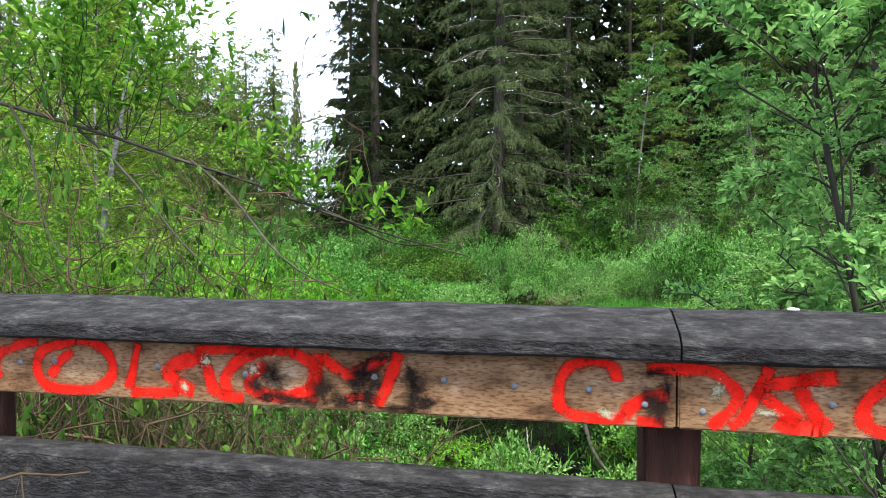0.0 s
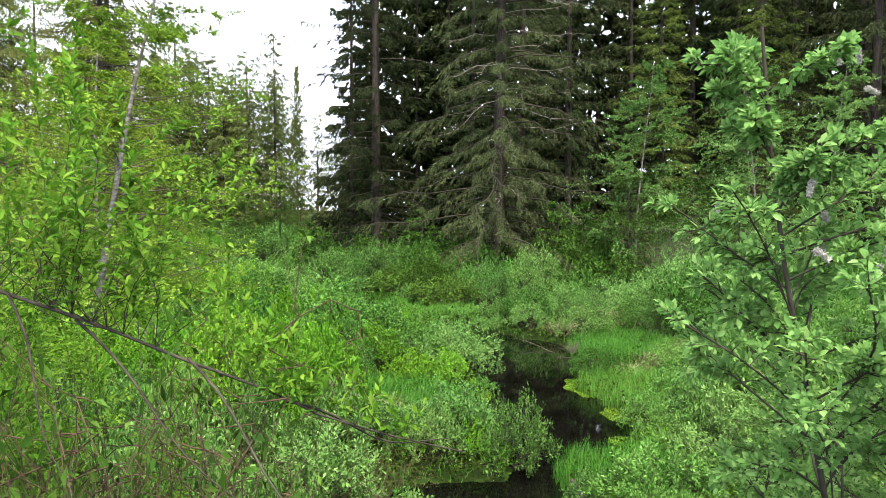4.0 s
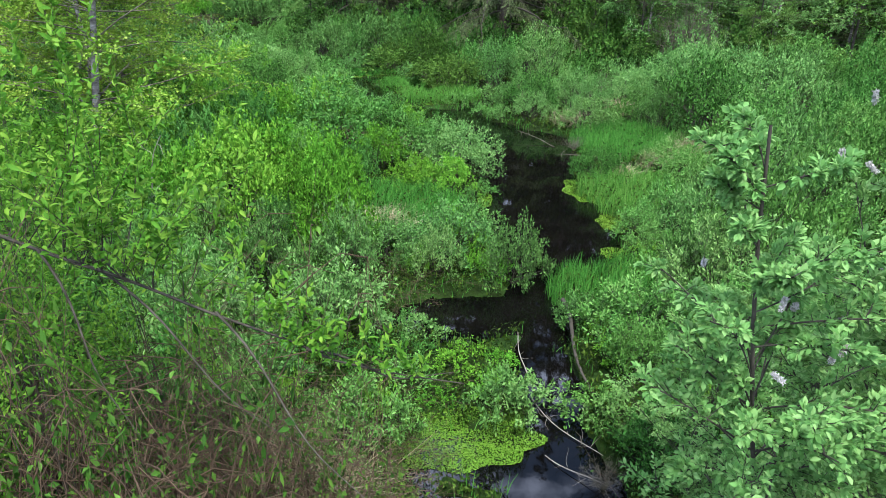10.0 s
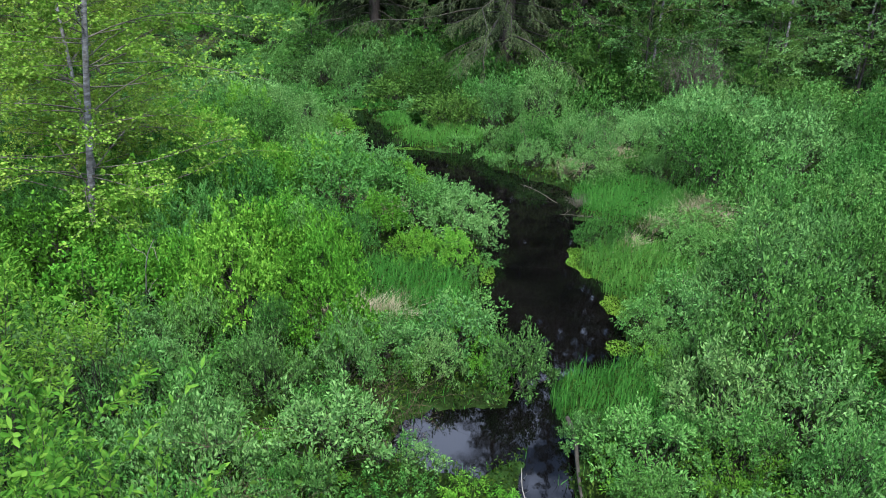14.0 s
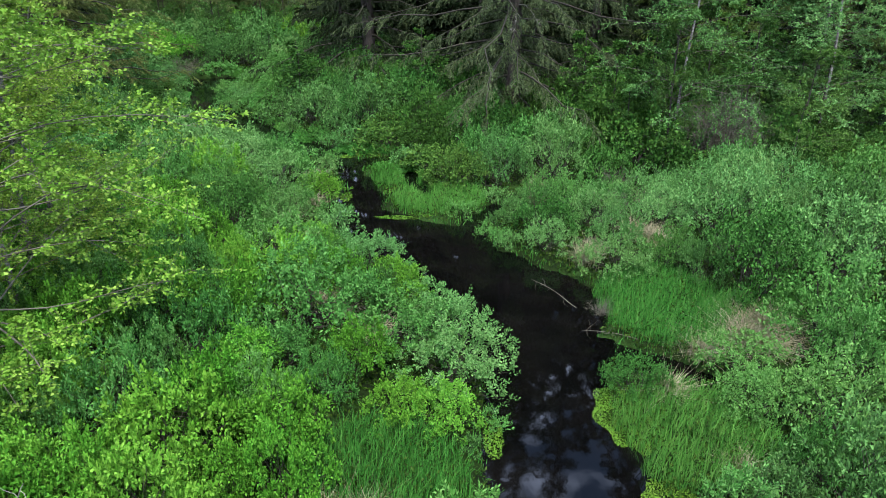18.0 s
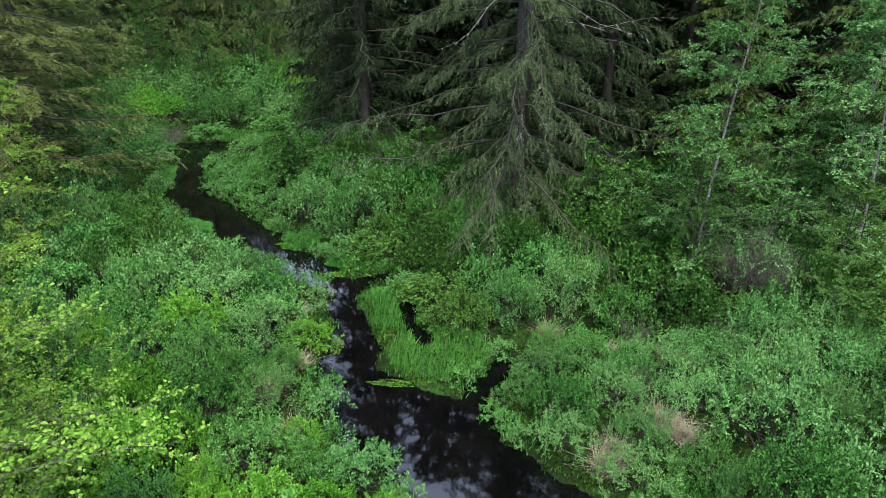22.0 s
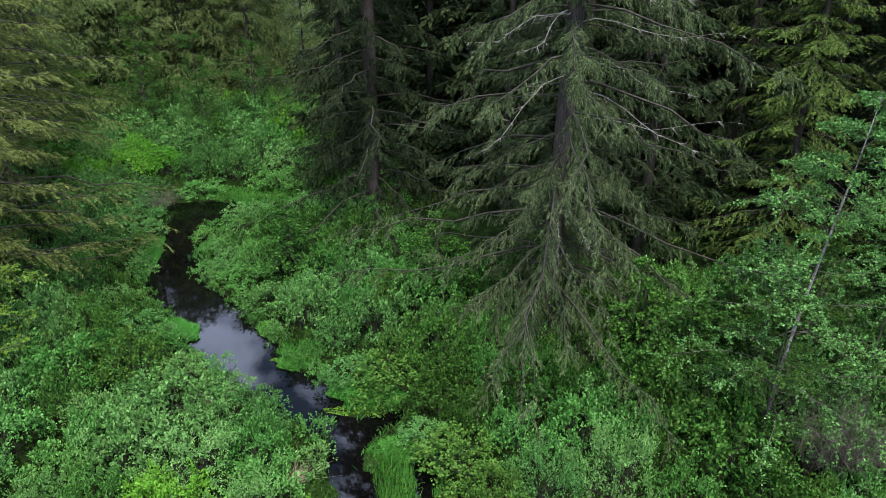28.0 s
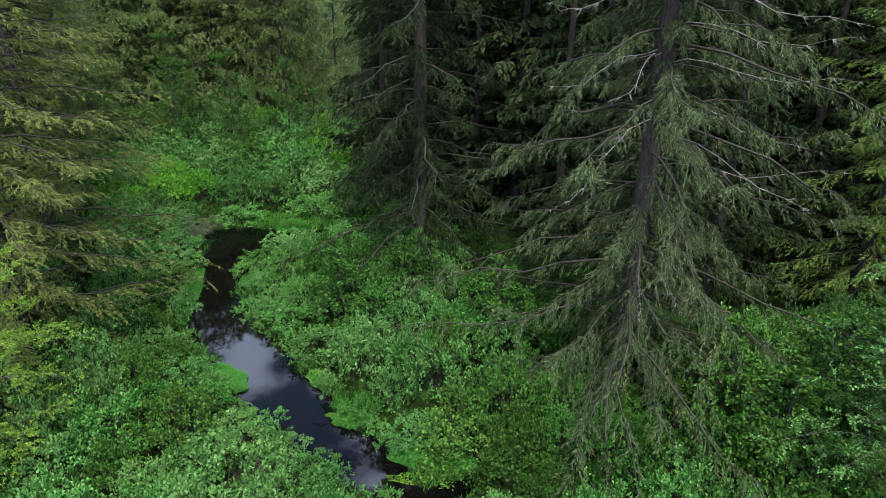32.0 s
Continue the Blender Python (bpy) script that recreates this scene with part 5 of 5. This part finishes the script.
def build_tufts():
    r = np.random.default_rng(10)
    for x, y, s in TUSSOCKS:
        n = int(900 * s)
        rad = np.abs(r.normal(0, 0.34, n)) * s
        th = r.uniform(0, 2 * np.pi, n)
        px, py = x + rad * np.cos(th), y + rad * np.sin(th)
        v, f = blades(px, py, r.uniform(0.25, 0.7, n) * (0.6 + 0.5 * s), 0.015 + 0.0002 * y, r, 1.3, np.full(n, height1(x, y) - 0.02))
        tagged(new("dry_tussock", mesh_of("dry_tussock", v, f, STRAW)), "tussock of bleached dry grass among green shrubs", "grass tussock", "dry tussocks")


build_grass()
build_far_herbs()
build_tufts()


# ---- slim leafy trees ----
ALDER = broadleaf_meshes("alder", 51, 15, 5.8, 78, 18, 26, 0.092, 0.064, ALDER_LEAF, PALE_BARK, twig=GREY_TWIG, trunk=0.10, clear=0.10, lean=(2.5, 0.0))
BIRCH = broadleaf_meshes("pale_birch", 53, 18.5, 6.4, 84, 16, 28, 0.110, 0.080, LIT_PALE_WILLOW, PALE_BARK, twig=GREY_TWIG, trunk=0.095, clear=0.14, lean=(1.1, 0.2))
SCRUB = broadleaf_meshes("scrub_alder", 55, 8, 3.4, 36, 13, 11, 0.18, 0.13, DARK_LEAF, TWIG, trunk=0.08, clear=0.1)
for x, y, s, t, a in ((-12.9, 23.4, 1.35, 1.05, 0), (-14.6, 27.2, 1.0, 0.95, 110), (-15.4, 32.4, 1.0, 0.9, 200), (-16.5, 31.0, 1.0, 0.9, 70), (-21.0, 27.0, 1.0, 1.1, 150), (-25.0, 38.0, 1.1, 0.95, 210), (-27.5, 50.0, 1.0, 0.75, 20), (-16.5, 17.5, 1.0, 1.0, 260),
                      (-47.0, 96.0, 1.1, 0.75, 330)):
    plant("alder", ALDER, TW, x, y, a, s, t, "slim alder with pale trunk and sparse yellow-green leaves", "alder", "alders")
LIGHT_SCRUB = broadleaf_meshes("leafy_scrub", 58, 8, 3.6, 42, 15, 18, 0.10, 0.070, SCRUB_LEAF, TWIG, trunk=0.07, clear=0.08, rise=0.7)
for x, y, s, t, a in ((13.4, 46.8, 0.9, 1.15, 0), (-33.0, 104.0, 1.3, 1.6, 40), (-27.5, 109.0, 1.4, 1.5, 120), (-38.5, 101.0, 1.3, 1.5, 200), (-23.0, 104.0, 1.2, 1.2, 280), (-42.0, 108.0, 1.4, 1.7, 330), (-30.0, 98.0, 1.0, 1.0, 75), (14.6, 50.8, 1.0, 1.15, 140), (18.6, 48.6, 1.0, 1.1, 200), (20.6, 45.2, 1.0, 0.9, 260), (22.6, 50.2, 1.1, 1.2, 310), (17.0, 51.0, 1.0, 1.2, 20), (11.4, 48.6, 0.8, 0.7, 100), (21.9, 46.0, 0.9, 0.9, 81), (19.0, 42.5, 0.8, 0.6, 300)):
    plant("scrub_tree", LIGHT_SCRUB, TW, x, y, a, s, t, "leafy green small tree with many thin stems", "tree", "leafy small trees")
for x, y, s, t, a in ((14.3, 48.2, 1.0, 0.95, 0), (23.2, 48.0, 1.0, 0.85, 120), (24.5, 52.0, 1.1, 1.0, 230), (27.5, 46.5, 0.9, 0.9, 300)):
    plant("birch", BIRCH, TW, x, y, a, s, t, "slender pale-stemmed birch with fresh green leaves", "birch", "birches")
for x, y, s, t, a in ((11.0, 51.0, 1.1, 0.9, 0), (14.5, 54.5, 1.2, 1.0, 80), (18.5, 53.0, 1.2, 1.0, 190), (9.6, 54.5, 1.0, 0.9, 270), (20.0, 56.5, 1.2, 1.1, 40), (25.0, 57.5, 1.2, 1.1, 140), (-2.0, 62.0, 1.1, 0.8, 210), (-13.0, 66.0, 1.1, 0.7, 310), (27.0, 45.0, 1.2, 1.0, 15)):
    plant("understorey_tree", SCRUB, TW, x, y, a, s, t, "dense dark leafy small tree at the wood's edge", "tree", "small trees at the wood's edge")


# ---- dead grey bush and twig tangles ----
def tangle_mesh(name, seed, n, tall, wide, mat, thick=0.006, forks=4):
    r = np.random.default_rng(seed)
    s = np.linspace(0, 1, 8)
    az, out = r.uniform(0, 2 * np.pi, n), wide * np.sqrt(r.uniform(0.05, 1, n))
    top = tall * r.uniform(0.4, 1.0, n)
    cur = np.stack([np.cos(az)[:, None] * out[:, None] * s ** 1.2, np.sin(az)[:, None] * out[:, None] * s ** 1.2, top[:, None] * np.sin(s * r.uniform(1.3, 2.4, (n, 1)))], -1)
    cur += r.normal(0, 0.035 * wide, (n, 8, 3)) * s[None, :, None]
    sets = [tubes(cur, np.full((n, 1), thick) * r.uniform(0.6, 1.4, (n, 1)) * (1.1 - s)[None], 3)]
    m = n * forks
    i, k = r.integers(0, n, m), r.integers(2, 7, m)
    w = unit(r.normal(size=(m, 3)) + np.array([0, 0, 0.3])) + 0.5 * unit(cur[i, k] + 0.01)
    l2 = 0.28 * wide * r.uniform(0.3, 1.2, (m, 1))
    s4 = np.linspace(0, 1, 4)
    tw = cur[i, k][:, None, :] + w[:, None, :] * (l2 * s4)[..., None]
    sets.append(tubes(tw, np.full((m, 1), 0.45 * thick) * (1.15 - s4)[None], 3))
    return mesh_of(name, *join_arrays(sets), mat)


GREY_TANGLE = tangle_mesh("dead_bush", 61, 44, 1.0, 1.0, GREY_TWIG, 0.008, 14)


def bramble_meshes(name, seed, n, leaves):
    """Arching, crossing canes with side twigs, and small leaves along them."""
    r = np.random.default_rng(seed)
    az = r.uniform(0, 2 * np.pi, n)
    p = np.stack([0.6 * r.normal(size=n), 0.6 * r.normal(size=n), np.zeros(n)], -1)
    d = np.stack([np.cos(az), np.sin(az), r.uniform(0.5, 1.7, n)], -1)
    step = r.uniform(0.13, 0.24, (n, 1))
    rows = [p]
    for k in range(10):
        d = unit(d + 0.28 * r.normal(size=(n, 3)) + np.array([0, 0, -0.17]))
        p = p + d * step
        rows.append(p)
    cur = np.stack(rows, 1)
    cur[..., 2] = np.maximum(cur[..., 2], -0.1)
    s = np.linspace(0, 1, 11)
    sets = [tubes(cur, r.uniform(0.0026, 0.0068, (n, 1)) * (1.15 - s)[None], 3)]
    m = n * 10
    i, k = r.integers(0, n, m), r.integers(2, 10, m)
    w = unit(r.normal(size=(m, 3)))
    s4 = np.linspace(0, 1, 4)
    tw = cur[i, k][:, None, :] + w[:, None, :] * (r.uniform(0.08, 0.38, (m, 1)) * s4)[..., None] + 0.015 * r.normal(size=(m, 4, 3)) * s4[None, :, None]
    sets.append(tubes(tw, np.full((m, 1), 0.0026) * (1.2 - s4)[None], 3))
    i, k = r.integers(0, m, leaves), r.uniform(0.2, 1, (leaves, 1))
    q = tw[i, 0] * (1 - k) + tw[i, 3] * k
    lv = kites(q, w[i] + 0.8 * r.normal(size=(leaves, 3)), 0.058 * r.uniform(0.6, 1.5, leaves), 0.030, r)
    return mesh_of(name + "_canes", *join_arrays(sets), RUST_TWIG), mesh_of(name + "_leaves", *lv, BRAMBLE_LEAF)


BRAMBLE = [bramble_meshes("bramble", 62 + k, 84, 1000) for k in range(2)]
for x, y, s, t in ((15.6, 46.2, 2.2, 3.8), (16.4, 45.4, 2.4, 4.6), (17.6, 45.0, 1.9, 3.4), (9.6, 42.8, 1.3, 1.6), (14.2, 42.6, 1.2, 1.4), (-28.0, 78.6, 2.4, 2.2), (8.6, 38.2, 1.1, 1.4), (5.9, 29.3, 0.8, 0.6), (2.6, 8.2, 0.5, 0.45), (-1.4, 12.8, 0.6, 0.35)):
    ob = new("dead_bush", GREY_TANGLE)
    ob.matrix_basis = pose(x, y, max(height1(x, y), WATER_Z) - 0.03, 0, 0, 70 * x) @ Matrix.Diagonal((s, s, t, 1))
    tagged(ob, "bare grey dead bush with tangled twigs", "dead bush", "dead bushes")
r = np.random.default_rng(8)
for x, y, s, t in ((-2.3, 4.6, 1.2, 1.2), (-3.4, 4.2, 1.4, 1.5), (-4.6, 5.0, 1.5, 1.5), (-2.6, 6.0, 1.3, 1.2), (-3.9, 6.6, 1.5, 1.4), (-2.2, 5.3, 1.2, 1.2), (-1.5, 4.4, 1.0, 1.0), (-2.9, 5.2, 1.3, 1.6), (-4.0, 5.4, 1.4, 1.7), (-5.4, 5.9, 1.5, 1.7), (-1.4, 6.6, 1.0, 0.8), (-3.2, 7.3, 1.4, 1.1), (-1.9, 8.0, 1.1, 0.9), (-4.6, 8.2, 1.5, 1.2), (-1.7, 5.7, 0.8, 0.9), (-5.6, 7.0, 1.4, 1.2), (-2.0, 7.4, 0.9, 0.8), (-3.0, 8.4, 1.0, 0.9), (-0.8, 8.9, 0.6, 0.6), (3.9, 6.0, 0.9, 0.8), (-4.6, 9.4, 1.1, 0.9), (-1.5, 14.6, 0.9, 0.8), (4.4, 8.4, 0.9, 0.8)):
    k = int(10 * abs(x)) % 2
    plant("bramble", BRAMBLE[k], TN, x, y, 90 * x + 40 * y, s, t * (1.7 if x < -1 and y < 8 else 1.1), "tangle of dry brown bramble canes with small leaves", "bramble", "bramble tangles", z=max(height1(x, y), WATER_Z) + (0.35 if y < 7 else 0.0))

# ---- willows close to the bridge ----
YOUNG = [shrub_meshes("bridge_willow", 140 + k, 20, 120, 0.098, 0.036, YELLOW_WILLOW, tall=6.0, wide=1.3, upright=0.7, fine=True, bare=0.66, stem_r=0.010, pts=8, spread=0.75, split=True) for k in range(2)]
LOWLEAF = [shrub_meshes("bank_willow", 150 + k, 34, 55, 0.062, 0.024, m, upright=0.5, fine=True, bare=0.15, stem_r=0.005, twiggy=20) for k, m in enumerate((YELLOW_WILLOW, WILLOW))]
STEMS = ("stem",) * 20 + ("foliage",)
for k, (x, y, s, t) in enumerate(((-4.1, 5.4, 0.7, 0.98), (-4.9, 6.4, 0.8, 1.05), (-3.7, 7.4, 0.7, 0.9), (-5.9, 6.6, 0.8, 1.15), (-6.2, 8.2, 0.9, 0.98), (-7.4, 9.4, 1.1, 1.1), (-7.0, 5.4, 1.0, 1.1), (-8.2, 11.2, 1.1, 1.05), (-9.8, 13.6, 1.1, 1.15), (-7.2, 12.6, 1.0, 0.8))):
    plant("bridge_willow", YOUNG[k % 2], STEMS, x, y, 77 * k, s, t, "upright young willow with bright yellow-green leaves beside the bridge", "willow", "young willows by the bridge", z=-2.3)
for k, (x, y, s, t) in enumerate(((-2.0, 9.3, 0.6, 0.7), (-4.8, 9.6, 1.0, 1.2), (-3.4, 10.6, 1.0, 1.1), (-5.8, 12.0, 1.2, 1.4), (-2.6, 11.6, 0.9, 1.0), (-2.5, 7.2, 0.5, 0.7), (-3.9, 7.4, 0.5, 0.8), (3.6, 7.6, 0.9, 1.1), (4.6, 9.6, 1.1, 1.4), (3.9, 11.8, 0.9, 1.1), (5.8, 11.4, 1.2, 1.5), (3.5, 9.4, 0.6, 0.7), (-4.0, 12.6, 1.0, 1.2), (-1.5, 5.3, 0.5, 1.5), (-3.9, 6.2, 0.7, 2.0), (-1.8, 6.7, 0.6, 1.3), (-0.9, 8.2, 0.5, 0.7), (-3.0, 8.8, 0.7, 1.3))):
    plant("bank_willow", LOWLEAF[k % 2], TN, x, y, 63 * k, s, t, "low leafy willow growth over the bank", "willow", "low willows on the near bank")

# the willow tree on the other side, with white seed catkins
RIGHT = broadleaf_meshes("catkin_willow", 57, 6.5, 1.45, 72, 16, 19, 0.050, 0.024, CATKIN_LEAF, TWIG, trunk=0.017, clear=0.2, lean=(-0.72, -0.45), rise=1.1, fine=True, sway=0.024, limb=0.36, tipped=0.75)


def catkin_mesh():
    r = np.random.default_rng(4)
    n = 260
    t = r.uniform(0, 1, n)
    p = np.stack([0.006 * r.normal(size=n), 0.006 * r.normal(size=n), 0.075 * t], -1)
    return mesh_of("catkin", *kites(p, unit(r.normal(size=(n, 3))) + np.array([0, 0, 0.4]), 0.014, 0.006, r), CATKIN)


CATKIN_ME = catkin_mesh()
for k, (x, y, s, t, a) in enumerate(((2.48, 3.75, 1.0, 1.0, 0), (3.3, 4.2, 1.0, 1.14, 40), (3.5, 5.4, 1.1, 0.84, 75), (4.4, 4.9, 1.2, 1.2, 20), (4.3, 7.0, 1.2, 0.72, 120), (3.3, 6.6, 0.9, 0.6, 200))):
    tree = plant("catkin_willow", RIGHT, TW, x, y, a, s, t, "bushy willow with silvery green leaves and white catkins", "willow", "catkin willows by the bridge", z=-2.5)
    if k < 4:
        rr = np.random.default_rng(90 + k)
        for q in range(9):
            h = rr.uniform(5.2, 6.35)
            an, rd = rr.uniform(0, 6.3), rr.uniform(0.1, 0.7)
            c = child("catkin", CATKIN_ME, tree)
            c.matrix_basis = pose(-0.6 + rd * math.cos(an), -0.35 + rd * math.sin(an), h, rr.uniform(-50, 50), rr.uniform(-50, 50), 0)

# the long branch that leans across the bank
def leaning_branch():
    r = np.random.default_rng(14)
    ob = thing("leaning_branch", "long bare willow branch leaning over the bank with leafy shoots", "branch")
    ends = np.array([(-6.2, 5.6, 3.3), (-4.2, 5.5, 2.62), (-2.85, 5.33, 2.16), (-1.75, 5.1, 1.84), (-0.95, 5.0, 1.52), (0.2, 5.2, 1.15)])
    t = np.linspace(0, 5, 41)
    c = np.stack([np.interp(t, np.arange(6), ends[:, k]) for k in range(3)], -1) + 0.018 * np.sin(np.outer(t, [3.1, 2.2, 3.9]))
    child("limb", mesh_of("limb", *tubes(c[None], (0.017 * (1.12 - t / 5) + 0.003)[None], 7), TWIG, True), ob)
    for a, bnd, ln in (((-2.0, 5.16, 1.92), (0.85, -0.75, -0.75), 2.4), ((-3.0, 5.35, 2.2), (0.8, -0.3, -0.8), 2.6), ((-3.6, 5.4, 2.42), (0.5, -0.4, -0.9), 2.2), ((-1.2, 5.03, 1.62), (0.9, 0.1, -0.5), 1.5)):
        s = np.linspace(0, 1, 12)
        cc = np.array(a) + unit(np.array(bnd)) * (ln * s)[:, None] + 0.03 * np.sin(np.outer(6 * s, [1, 1.4, 1.2]))
        cc[:, 2] += 0.35 * s ** 2
        child("side_branch", mesh_of("side_branch", *tubes(cc[None], (0.011 * (1.1 - s) + 0.002)[None], 5), TWIG, True), ob)
    k = np.concatenate([r.integers(2, 20, 54), r.integers(7, 18, 10), r.integers(12, 36, 48), r.integers(26, 38, 14)])
    n = len(k)
    w = unit(np.stack([r.normal(0.12, 0.48, n), r.normal(-0.1, 0.45, n), r.uniform(0.7, 1.3, n)], -1))
    ln = np.interp(c[k][:, 0], (-4.5, -2.9, -2.3, -1.9, -1.4, 0.5), (2.6, 2.1, 1.5, 0.9, 0.55, 0.4)) * r.uniform(0.35, 1.1, n)
    s = np.linspace(0, 1, 7)
    curl = r.normal(0, 0.08, (n, 1, 3)) * np.sin(4 * s)[None, :, None]
    tw = c[k][:, None, :] + (w[:, None, :] * s[None, :, None] + curl) * ln[:, None, None]
    child("shoot_wood", mesh_of("shoot_wood", *tubes(tw, (0.002 + 0.0013 * ln[:, None]) * (1.1 - s)[None], 4), TWIG), ob)["kind"] = "stuff"
    per = np.maximum(7, (ln * 32).astype(int))
    i = np.repeat(np.arange(n), per)
    m = len(i)
    v = r.uniform(0.12, 1.0, m) ** 0.8
    g = np.minimum((v * 6).astype(int), 5)
    fr = (v * 6 - g)[:, None]
    p = tw[i, g] * (1 - fr) + tw[i, g + 1] * fr
    off = unit(r.normal(size=(m, 3)))
    lv = full_leaves(p, off + 0.9 * w[i], 0.098 * r.uniform(0.5, 1.3, m), 0.034, r)
    child("foliage", mesh_of("branch_leaves", *lv, YELLOW_WILLOW), ob)


leaning_branch()


# ---- creek details: weed mats, fallen log, sticks ----
def weed_mat(x, y, rx, ry, n, seed, turn=0.0):
    r = np.random.default_rng(seed)
    rr, th = np.sqrt(r.uniform(0, 1, n)), r.uniform(0, 2 * np.pi, n)
    rr = rr * (0.86 + 0.14 * np.sin(3 * th + seed) * np.sin(5 * th + 2 * seed))
    ax, ay = rx * rr * np.cos(th), ry * rr * np.sin(th)
    c, s = math.cos(turn), math.sin(turn)
    p = np.stack([x + c * ax - s * ay, y + s * ax + c * ay, r.uniform(0.006, 0.018, n)], -1)
    p[:, 2] += np.maximum(height(p[:, 0], p[:, 1]), WATER_Z)
    way = np.stack([np.cos(th * 7), np.sin(th * 7), r.uniform(-0.05, 0.12, n)], -1)
    ob = new("duckweed_mat", mesh_of("duckweed_mat", *kites(p, way, (0.022 + 0.0007 * y) * r.uniform(0.6, 1.4, n), (0.016 + 0.0005 * y) * r.uniform(0.6, 1.4, n), r, 0.03), DUCKWEED))
    tagged(ob, "floating mat of yellow-green duckweed", "water weed", "weed mats", "stuff")


for k, (x, y, rx, ry, n) in enumerate(((0.3, 9.35, 1.6, 0.95, 15000), (-0.9, 8.0, 0.6, 0.4, 2000), (5.5, 23.4, 1.1, 1.9, 11000), (5.7, 20.0, 0.8, 1.0, 4200), (5.0, 17.6, 0.5, 0.5, 1200), (1.45, 22.4, 0.35, 0.9, 1400), (-3.2, 44.4, 0.5, 1.8, 1400), (-6.1, 51.0, 1.9, 0.5, 1600), (-10.6, 55.7, 1.5, 0.4, 1200), (-2.0, 39.5, 1.9, 0.35, 1200), (-24.0, 63.6, 1.4, 0.5, 900), (-20.9, 72.0, 1.1, 0.6, 700), (-15.6, 54.4, 0.9, 0.35, 600), (-5.6, 42.6, 0.35, 0.9, 500))):
    weed_mat(x, y, rx, ry, n, 200 + k)


def wood_piece(name, a, bnd, radius, mat, label, category, seed, twigs=0):
    r = np.random.default_rng(seed)
    a, bnd = np.array(a, float), np.array(bnd, float)
    t = np.linspace(0, 1, 12)
    c = a + (bnd - a) * t[:, None] + 0.04 * np.linalg.norm(bnd - a) * np.sin(np.outer(5 * t, [1.0, 0.7, 0.4]) + seed)
    ob = thing(name, label, category)
    child("limb", mesh_of(name, *tubes(c[None], (radius * (1.15 - 0.7 * t))[None], 7), mat, True), ob)
    for q in range(twigs):
        k = r.integers(3, 11)
        w = unit(r.normal(size=3) + np.array([0, 0, 0.6]))
        s = np.linspace(0, 1, 6)
        l = 0.35 * np.linalg.norm(bnd - a) * r.uniform(0.3, 1)
        tw = c[k] + w * (l * s)[:, None] + 0.05 * l * np.sin(np.outer(6 * s, [1.1, 0.8, 1.4]) + q)
        child("twig", mesh_of("twig", *tubes(tw[None], (0.4 * radius * (1.15 - s))[None], 4), mat, True), ob)


wood_piece("fallen_log", (2.75, 13.9, -2.75), (2.95, 10.6, -2.86), 0.05, TWIG, "fallen mossy log lying along the creek bank", "log", 1)
wood_piece("dead_stick", (1.7, 11.4, -3.05), (1.55, 12.1, -2.35), 0.012, DEAD_TWIG, "thin bleached stick standing in the creek", "stick", 2, 4)
wood_piece("fallen_branch", (1.7, 10.4, -2.9), (2.7, 8.9, -2.9), 0.012, DEAD_TWIG, "bleached forked branch lying across the creek", "branch", 3, 9)
wood_piece("fallen_branch", (1.8, 9.0, -2.95), (2.6, 8.0, -2.8), 0.010, DEAD_TWIG, "bleached forked branch lying across the creek", "branch", 4, 9)
wood_piece("fallen_branch", (5.2, 30.0, -2.9), (3.6, 31.6, -2.7), 0.016, GREY_TWIG, "bleached branch dipping into the pool", "branch", 5, 8)
wood_piece("fallen_branch", (6.8, 27.4, -2.8), (5.0, 28.0, -2.9), 0.016, GREY_TWIG, "bleached branch dipping into the pool", "branch", 6, 8)
wood_piece("leaning_pole", (-8.8, 17.5, -2.2), (-7.4, 17.0, 0.6), 0.02, DEAD_TWIG, "thin bare pole leaning among shrubs", "pole", 7, 3)
